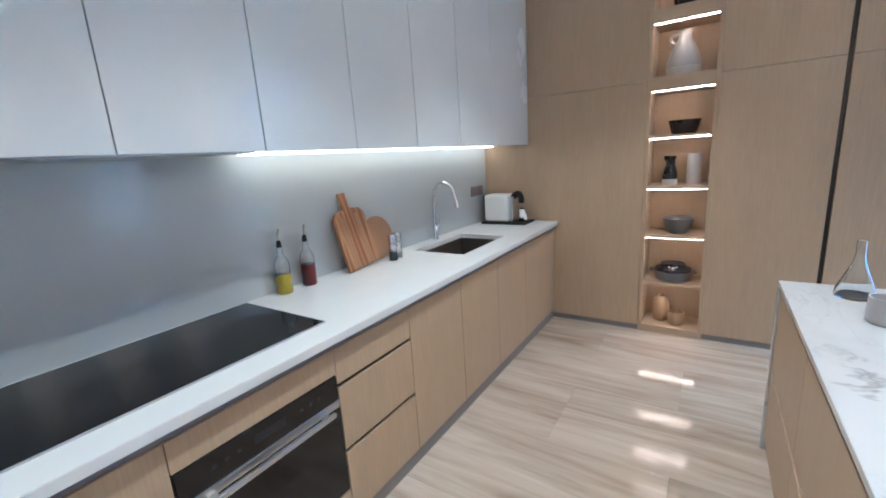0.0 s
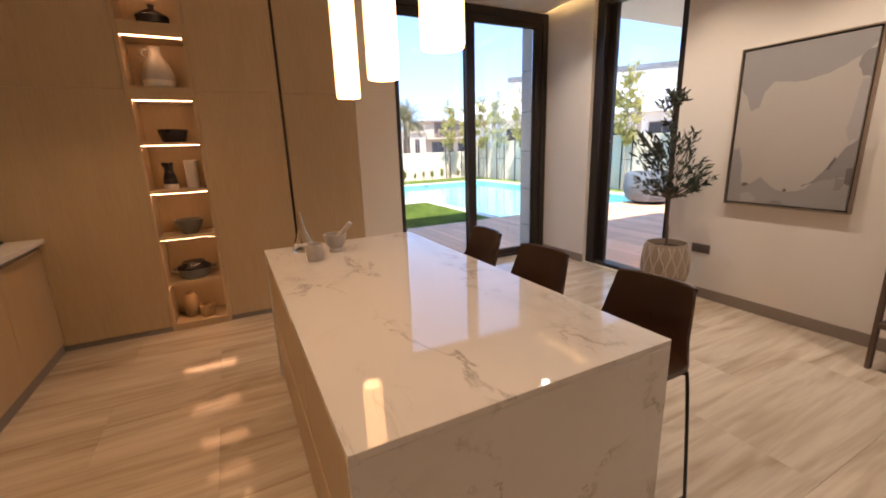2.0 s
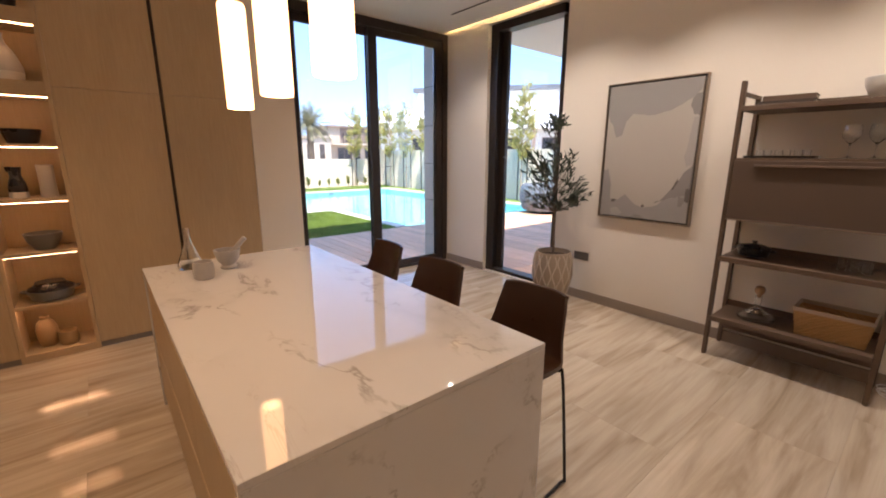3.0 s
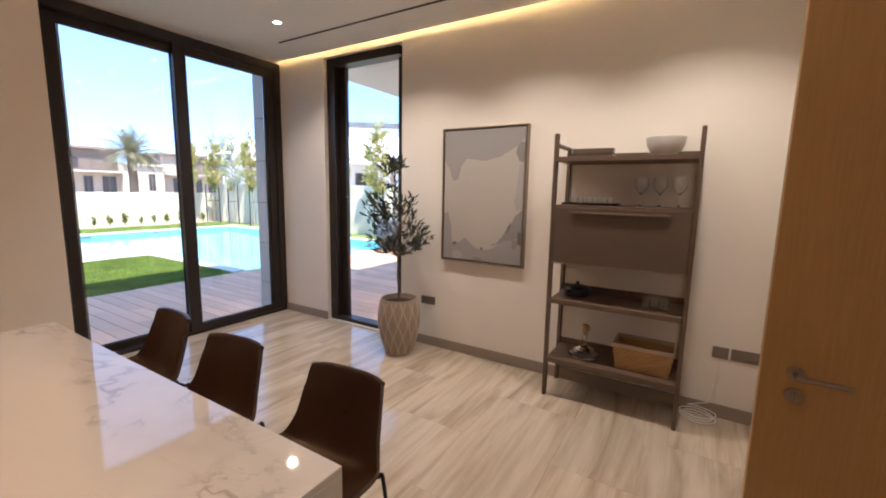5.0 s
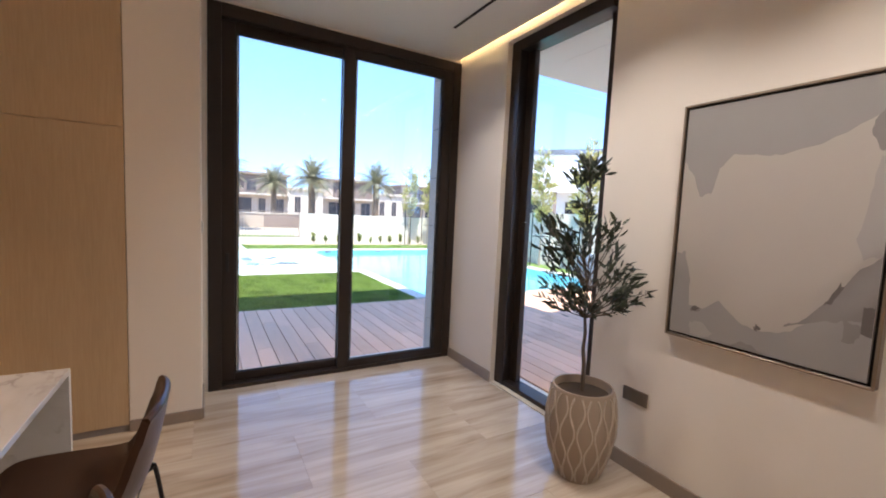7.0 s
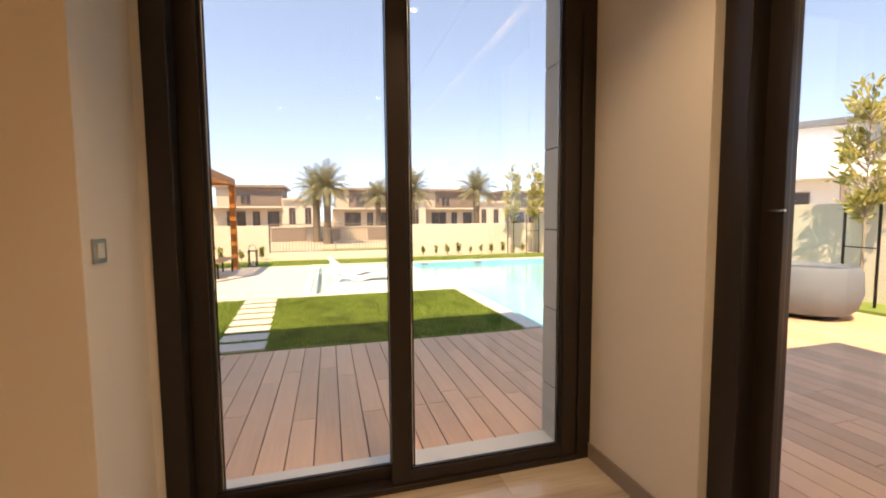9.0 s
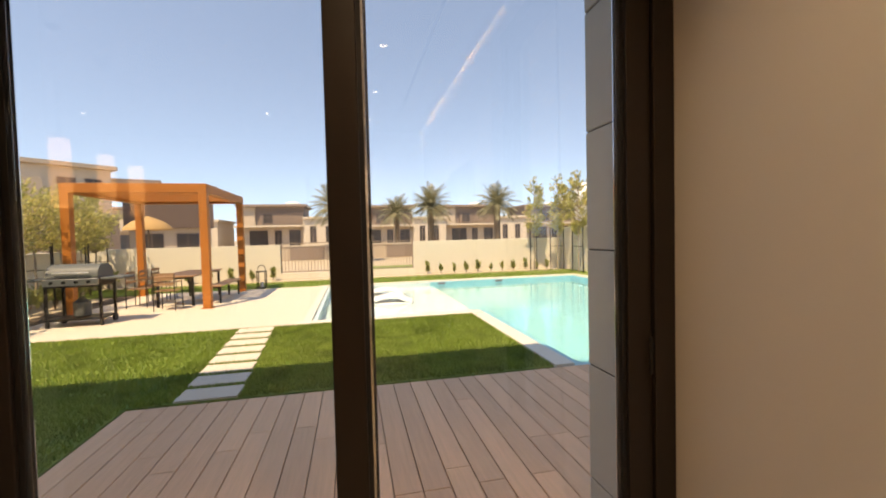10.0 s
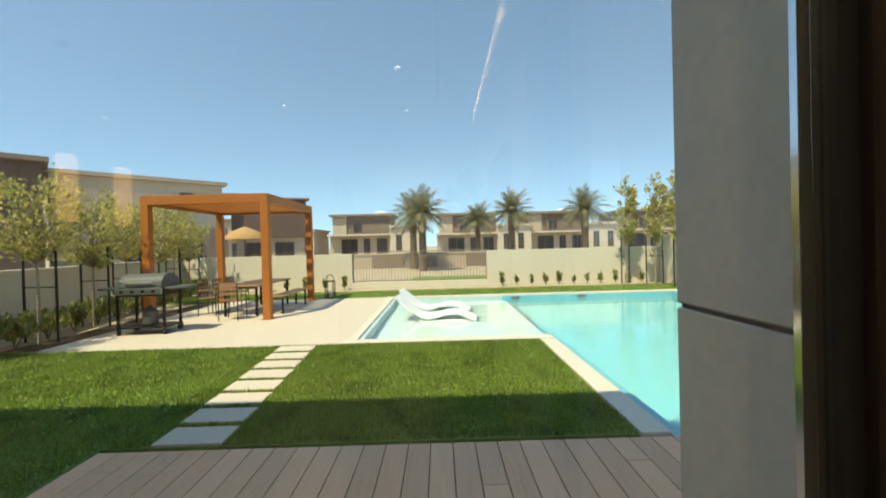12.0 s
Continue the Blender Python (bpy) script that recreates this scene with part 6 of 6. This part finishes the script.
T1 = garden_tree((-3.35, 12.1, GZ), 3.3, 0.44, 0.82, 72, 7, 24, 0.088, 31, "young garden tree with a staked slim trunk and light green crown")
T2 = garden_tree((-3.6, 13.6, GZ), 3.15, 0.42, 0.85, 72, 7, 24, 0.088, 47, "young garden tree with a staked slim trunk and light green crown")
LSP = [(-4.0, 15.1), (-4.35, 16.6), (-4.65, 18.0), (-4.95, 19.3), (-3.5, 10.6)]
for i, (x, y) in enumerate(LSP):
    copy_thing((T1, T2)[i % 2], pose(x, y, GZ, 0, 0, 70 * i + 20) @ Matrix.Diagonal((1, 1, 0.95 + 0.05 * (i % 3), 1)))
B1 = garden_tree((11.7, 19.2, GZ), 4.1, 0.36, 0.42, 60, 6, 15, 0.17, 61, "tall slender bamboo-like garden tree by the wall corner", "slender_tree", True, None, 0.16)
for x, y, r in ((10.9, 19.7, 40), (11.95, 18.0, 100), (11.95, 16.6, 200), (11.95, 15.0, 300), (11.95, 13.2, 20), (11.95, 11.4, 140), (11.95, 9.6, 250), (11.95, 7.6, 75)):
    copy_thing(B1, pose(x, y, GZ, 0, 0, r))


def shrub(loc, r, h, seed, label, count=70, lmat=None):
    t = thing("shrub", loc, label, "shrub", "garden shrubs")
    rnd = random.Random(seed)
    ls, bm = [], bmesh.new()
    for k in range(9):
        a = rnd.uniform(0, 6.28)
        e = Vector((math.cos(a) * r * rnd.uniform(0.3, 0.9), math.sin(a) * r * rnd.uniform(0.3, 0.9), h * rnd.uniform(0.6, 1.0)))
        tube([(0, 0, 0), e * 0.5 + Vector((0, 0, h * 0.12)), e], 0.006, 4, bm=bm)
        for q in range(count // 9):
            s = rnd.uniform(0.3, 1.0)
            ls.append((e * s + Vector((rnd.gauss(0, r * 0.2), rnd.gauss(0, r * 0.2), 0.02)), e.normalized()))
    part("stems", bm, M_BARK, t)
    leaf_cloud("leaves", ls, h * 0.26, 0.3, lmat or M_SHRUB, t, seed + 1, -0.2)
    return t


S1 = shrub((6.3, 19.85, GZ), 0.10, 0.46, 71, "small upright green shrub at the garden wall", 80)
S2 = shrub((6.85, 19.85, GZ), 0.085, 0.40, 73, "small upright green shrub at the garden wall", 80)
for i in range(9):
    copy_thing((S1, S2)[i % 2], pose(7.4 + i * 0.52, 19.8 + 0.06 * (i % 3), GZ, 0, 0, 57 * i) @ Matrix.Scale(0.8 + 0.25 * ((i * 7) % 4) / 3, 4))
for i in range(7):
    copy_thing((S1, S2)[i % 2], pose(-3.9 + i * 0.72, 19.9, GZ, 0, 0, 91 * i))
S3 = shrub((-3.25, 11.0, GZ), 0.35, 0.55, 77, "loose green shrub in the sandy planting bed", 150)
for i in range(12):
    copy_thing(S3, pose(-3.15 - 0.205 * (0.75 * i + 0.6), 11.6 + 0.75 * i, GZ, 0, 0, 83 * i))
struct("wall_bed", boxes((-5.5, 19.455, GZ - 0.1, 12.4, 20.19, GZ - 0.002), bevel=0.01), M_SAND, "bare sandy strip along the garden wall")
struct("verge", boxes((2.6, 22.4, GZ - 0.07, 6.6, 26.5, GZ - 0.045)), M_LAWNBED, "patch of green lawn beyond the railing")
struct("planting_bed", boxes((-3.44, 9.6, GZ - 0.05, -2.76, 17.4, GZ - 0.012), bevel=0.01), M_SOIL, "bare brown planting bed along the wall")


def palm(loc, height, seed):
    t = thing("date_palm", loc, "tall date palm with a full feathery crown beyond the wall", "palm tree", "date palms")
    rnd = random.Random(seed)
    part("trunk", lathe([(0.30, 0), (0.26, 0.4), (0.23, height * 0.6), (0.27, height * 0.95), (0.2, height)], 14), M_PALMBARK, t, smooth=True)
    verts, faces = [], []
    for k in range(58):
        a = k * 2.399 + rnd.uniform(-0.2, 0.2)
        up = 1.42 - 1.6 * (k / 58) + rnd.uniform(-0.14, 0.14)
        L = rnd.uniform(1.75, 2.3)
        out = Vector((math.cos(a), math.sin(a), 0))
        prev = Vector((0, 0, height))
        d = (out * math.cos(up) + Vector((0, 0, math.sin(up)))).normalized()
        side = out.cross(Vector((0, 0, 1)))
        steps = 20
        for s in range(steps):
            d = (d + Vector((0, 0, -0.055 - 0.02 * s / steps))).normalized()
            nxt = prev + d * L / steps
            n = len(verts)
            w = 0.02 * (1 - s / steps) + 0.004
            verts += [prev - side * w, prev + side * w, nxt + side * w, nxt - side * w]
            faces.append((n, n + 1, n + 2, n + 3))
            if s > 1:
                ll = 0.50 * math.sin(math.pi * (0.15 + 0.8 * s / steps)) + 0.08
                for sg in (-1, 1):
                    tip = prev + (side * sg * 0.8 + d * 0.75 + Vector((0, 0, -0.25 + rnd.uniform(-0.15, 0.15)))).normalized() * ll
                    n = len(verts)
                    verts += [prev - d * 0.036, prev + d * 0.036, tip]
                    faces.append((n, n + 1, n + 2))
            prev = nxt
    ob = new("crown", raw_mesh("crown", verts, faces, M_PALM))
    ob.parent = t
    return t


P1 = palm((2.9, 31.5, -0.1), 3.7, 3)
copy_thing(P1, pose(9.1, 33.5, -0.1, 0, 0, 70))
copy_thing(P1, pose(14.1, 33.0, -0.1, 0, 0, 160))
copy_thing(P1, pose(2.1, 34.5, -0.1, 0, 0, 220))
copy_thing(P1, pose(20.5, 32.5, -0.1, 0, 0, 300))
copy_thing(P1, pose(7.5, 42, -0.1, 0, 0, 30))


# ---- neighbouring houses ----
def window(parent, x, z, w, h, y, frame_m=None):
    wd = part("window", boxes((x, y - 0.02, z, x + w, y + 0.15, z + h)), M_DARKWIN, parent)
    part("window_frame", boxes((x - 0.06, y - 0.06, z - 0.06, x, y + 0.02, z + h + 0.06), (x + w, y - 0.06, z - 0.06, x + w + 0.06, y + 0.02, z + h + 0.06), (x, y - 0.06, z + h, x + w, y + 0.02, z + h + 0.06), (x, y - 0.06, z - 0.06, x + w, y + 0.02, z), (x + w / 2 - 0.03, y - 0.05, z, x + w / 2 + 0.03, y - 0.021, z + h)), frame_m or M_HOUSEDARK, wd)
    return wd


def villa(loc, rz=0.0):
    v = thing("villa", loc, "two-storey flat-roofed villa in beige and brown render", "house", "villas across the road", rz=rz)
    part("upper_block", boxes((-4.4, 0, 3.3, 4.4, 8, 6.3)), M_HOUSEDARK, v)
    part("upper_band", boxes((-1.6, -0.3, 3.56, 4.4, -0.01, 5.5)), M_HOUSEBROWN, v, "brown clad upper bay")
    part("upper_corner", boxes((-4.4, -0.28, 3.56, -2.3, -0.012, 6.28)), M_HOUSE, v, "beige rendered corner")
    part("roof", boxes((-4.8, -0.9, 6.3, 4.9, 8.3, 6.62)), M_HOUSEDARK, v)
    part("lower_block", boxes((-4.8, -0.6, 0, 4.8, 8, 3.29)), M_HOUSE, v)
    part("side_block", boxes((4.41, -1.4, 0, 9.6, 7, 4.4)), M_HOUSEPALE, v)
    part("side_roof", boxes((4.41, -1.8, 4.4, 9.9, 7.2, 4.7)), M_HOUSEPALE, v)
    part("canopy", boxes((-4.9, -1.8, 3.3, 4.4, -0.61, 3.55)), M_HOUSEPALE, v)
    for x, z, w, h, y in ((-1.2, 3.9, 1.3, 1.3, -0.3), (-3.0, 0.5, 2.4, 2.3, -0.6), (0.4, 0.5, 0.9, 2.3, -0.6), (2.4, 0.5, 1.5, 2.3, -0.6), (5.4, 1.0, 0.8, 2.3, -1.4), (7.6, 1.0, 0.8, 2.3, -1.4)):
        window(v, x, z, w, h, y)
    part("water_tank", lathe([(1.1, 6.62), (1.1, 7.1), (0.6, 7.35)], 18, 2.4, 4, 0), M_WHITEPLASTIC, v, "white roof tank", smooth=True)
    return v


V1 = villa((-7.9, 68, 0.0))
for x, y in ((8.4, 68.5), (22.3, 69), (37, 70), (-24.5, 68), (54, 72), (70, 74)):
    copy_thing(V1, pose(x, y, -0.2))
bl = thing("apartment_house", (-22.4, 33.3, -0.1), "long pale rendered house with a flat roof behind the garden trees", "house", rz=45.5)
part("wall", boxes((-0.4, 0, 0, 10.6, 9, 7.3)), M_HOUSEPALE, bl)
part("roof", boxes((-0.8, -0.5, 7.3, 10.9, 9.3, 7.6)), M_HOUSE, bl)
part("terrace_wall", boxes((-0.4, -1.6, 0, 6.2, -0.01, 6.2)), M_HOUSE, bl, "beige terrace wall")
part("lower_wall", boxes((6.21, -1.2, 0, 10.6, -0.01, 3.6)), M_HOUSEDARK, bl)
for x, z, y in ((7.4, 5.2, 0), (9.0, 5.2, 0), (1.0, 3.2, -1.6), (3.6, 3.2, -1.6), (1.0, 0.8, -1.6), (3.6, 0.8, -1.6), (7.6, 1.0, -1.2)):
    window(bl, x, z, 1.0, 1.3, y)
bd = thing("brown_house", (-22.0, 28.4, -0.1), "dark brown rendered house block behind the garden trees", "house", rz=45)
part("wall", boxes((-9, 0, 0, 2.4, 5.5, 7.4)), M_BRICKBROWN, bd)
part("roof", boxes((-9.3, -0.4, 7.4, 2.7, 5.7, 7.7)), M_HOUSEDARK, bd)
window(bd, -2.0, 4.2, 1.3, 1.4, 0)
bk = thing("brown_house", (-14.6, 41.6, -0.1), "dark brown two-storey house with a pale lower wing", "house", rz=20)
part("wall", boxes((0, 0, 2.8, 6.4, 8, 6.3)), M_BRICKBROWN, bk)
part("upper_wall", boxes((-1.5, 1.5, 6.3, 2.6, 8, 7.0)), M_HOUSEDARK, bk)
part("lower_wall", boxes((0.3, 0.5, 0, 6.2, 8, 2.79)), M_HOUSE, bk)
part("roof", boxes((-0.2, -0.3, 6.3, 6.7, 1.49, 6.45)), M_HOUSEDARK, bk)
for x in (1.0, 3.6):
    window(bk, x, 0.4, 1.6, 1.9, 0.5)
nh = thing("white_neighbour_house", (25, 24, -0.1), "white two-storey neighbouring house with deep roof bands", "house", rz=-52)
part("wall", boxes((-9, 0, 0, 9, 9, 5.2)), M_WHITEFIB, nh)
part("upper_band", boxes((-9.6, -1.5, 3.6, 9.6, 9, 4.3)), M_WHITEFIB, nh)
part("upper_block", boxes((-6, 1.0, 5.2, 9, 9, 6.6)), M_WHITEFIB, nh)
part("parapet", boxes((-6.3, 0.6, 6.6, 9.3, 9.2, 6.95)), M_GREYCERAMIC, nh, "grey roof parapet")
for x in (-7, -3.5, 0, 3.5, 7):
    part("column", boxes((x, -1.4, 0, x + 0.25, -1.15, 3.59)), M_HOUSEDARK, nh)
    window(nh, x + 0.8, 0.6, 1.6, 2.3, 0)
nb = thing("beige_neighbour_house", (30, 5, -0.1), "beige two-storey neighbouring house with narrow windows", "house", rz=-90)
part("wall", boxes((-12, 0, 0, 10, 9, 6.8)), M_HOUSEPALE, nb)
part("roof", boxes((-12.4, -0.6, 6.8, 10.4, 9.3, 7.2)), M_HOUSE, nb)
for x in (-9, -6, -3, 0, 3, 6):
    window(nb, x, 3.6, 0.9, 2.1, 0)
    window(nb, x, 0.6, 0.9, 2.1, 0)
fw = thing("street_wall", (0, 36.0, -0.1), "low beige street wall with brown gates across the lane", "garden wall")
part("wall", boxes((-9, 0, 0, 15, 0.22, 1.05), bevel=0.01), M_HOUSE, fw)
part("coping", boxes((-9.05, -0.04, 1.0505, 15.05, 0.26, 1.13)), M_HOUSEPALE, fw)
for x0, x1 in ((-1.2, 1.3), (3.0, 3.8), (6.0, 8.6), (10.4, 11.3)):
    part("gate", boxes((x0, -0.03, 0.02, x1, -0.001, 0.95), bevel=0.005), M_HOUSEDARK, fw, "brown metal gate")
struct("street", boxes((-200, 50, -0.108, 200, 57, -0.1)), M_PAVE, "pale paved street beyond the garden")

# ---- floor tiles ----
flo = struct("floor", boxes((XW, YS, -0.12, XE + 0.02, YN, -0.006)), M_GROUT, "polished beige stone floor with long streaky veins")
TW, TD = 1.2, 0.6
tile_me = {}


def tile_of(w, d):
    key = (round(w, 3), round(d, 3))
    if key not in tile_me:
        tile_me[key] = to_mesh("tile", boxes((0.0005, 0.0005, -0.006, w - 0.0005, d - 0.0005, 0.0), bevel=0.0005, seg=1), M_FLOOR)
    return tile_me[key]


row = 0
y = YS
while y < YN - 0.02:
    d = min(TD, YN - y)
    x = XW - (0.6 if row % 2 else 0.0)
    while x < XE - 0.01:
        a, b2 = max(x, XW), min(x + TW, XE)
        if b2 - a > 0.02:
            t = new("tile", tile_of(b2 - a, d))
            t.parent = flo
            t.location = (a, y, 0)
        x += TW
    y += d
    row += 1

# ---- stone cladding of the outer door reveal ----
cl = thing("stone_reveal", (0, 0, 0), "taupe stone cladding panels on the outer door reveal", "cladding", kind="structure")
CX = 4.40
z = -0.19
while z < 3.4:
    part("panel", boxes((CX, 4.975, z + 0.004, 4.86, 5.235, z + 0.536), bevel=0.003, seg=1), M_CLAD, cl)
    z += 0.54
part("backing", boxes((CX + 0.006, 4.98, -0.1, 4.85, 5.228, 3.6)), M_RUBBER, cl)
part("panel", boxes((2.10, 5.2215, -0.1, 2.17, 5.235, 3.15)), M_CLAD, cl)

# ---- deck boards ----
dk = struct("deck", boxes((1.22, 5.24, GZ - 0.09, 11.2, 7.86, GZ - 0.03), (4.86, -3.0, GZ - 0.09, 11.2, 5.24, GZ - 0.03)), M_DECKBASE, "red-brown timber deck with staggered boards")
BW = 0.178
rnd = random.Random(17)
board_me = {}


def board(x, y0, y1):
    L = round(y1 - y0, 2)
    key = L
    if key not in board_me:
        board_me[key] = to_mesh("board", boxes((0, 0, 0, BW - 0.007, L - 0.005, 0.028), bevel=0.003, seg=1), M_DECK)
    b = new("board", board_me[key])
    b.parent = dk
    b.location = (x, y0, GZ - 0.03 + rnd.uniform(0, 0.0015))


x, i = 1.22, 0
while x < 11.1:
    ylo = 5.25 if x < 4.86 else -2.0
    y = ylo - rnd.choice((0.0, 0.45, 0.9, 1.3))
    while y < 7.84:
        L = rnd.choice((1.6, 1.8, 2.0))
        a, b2 = max(y, ylo), min(y + L, 7.85)
        if 7.85 - b2 < 0.3:
            b2, L = 7.85, 9.0
        if b2 - a > 0.12:
            board(x, a, b2)
        y += L
    x += BW
    i += 1
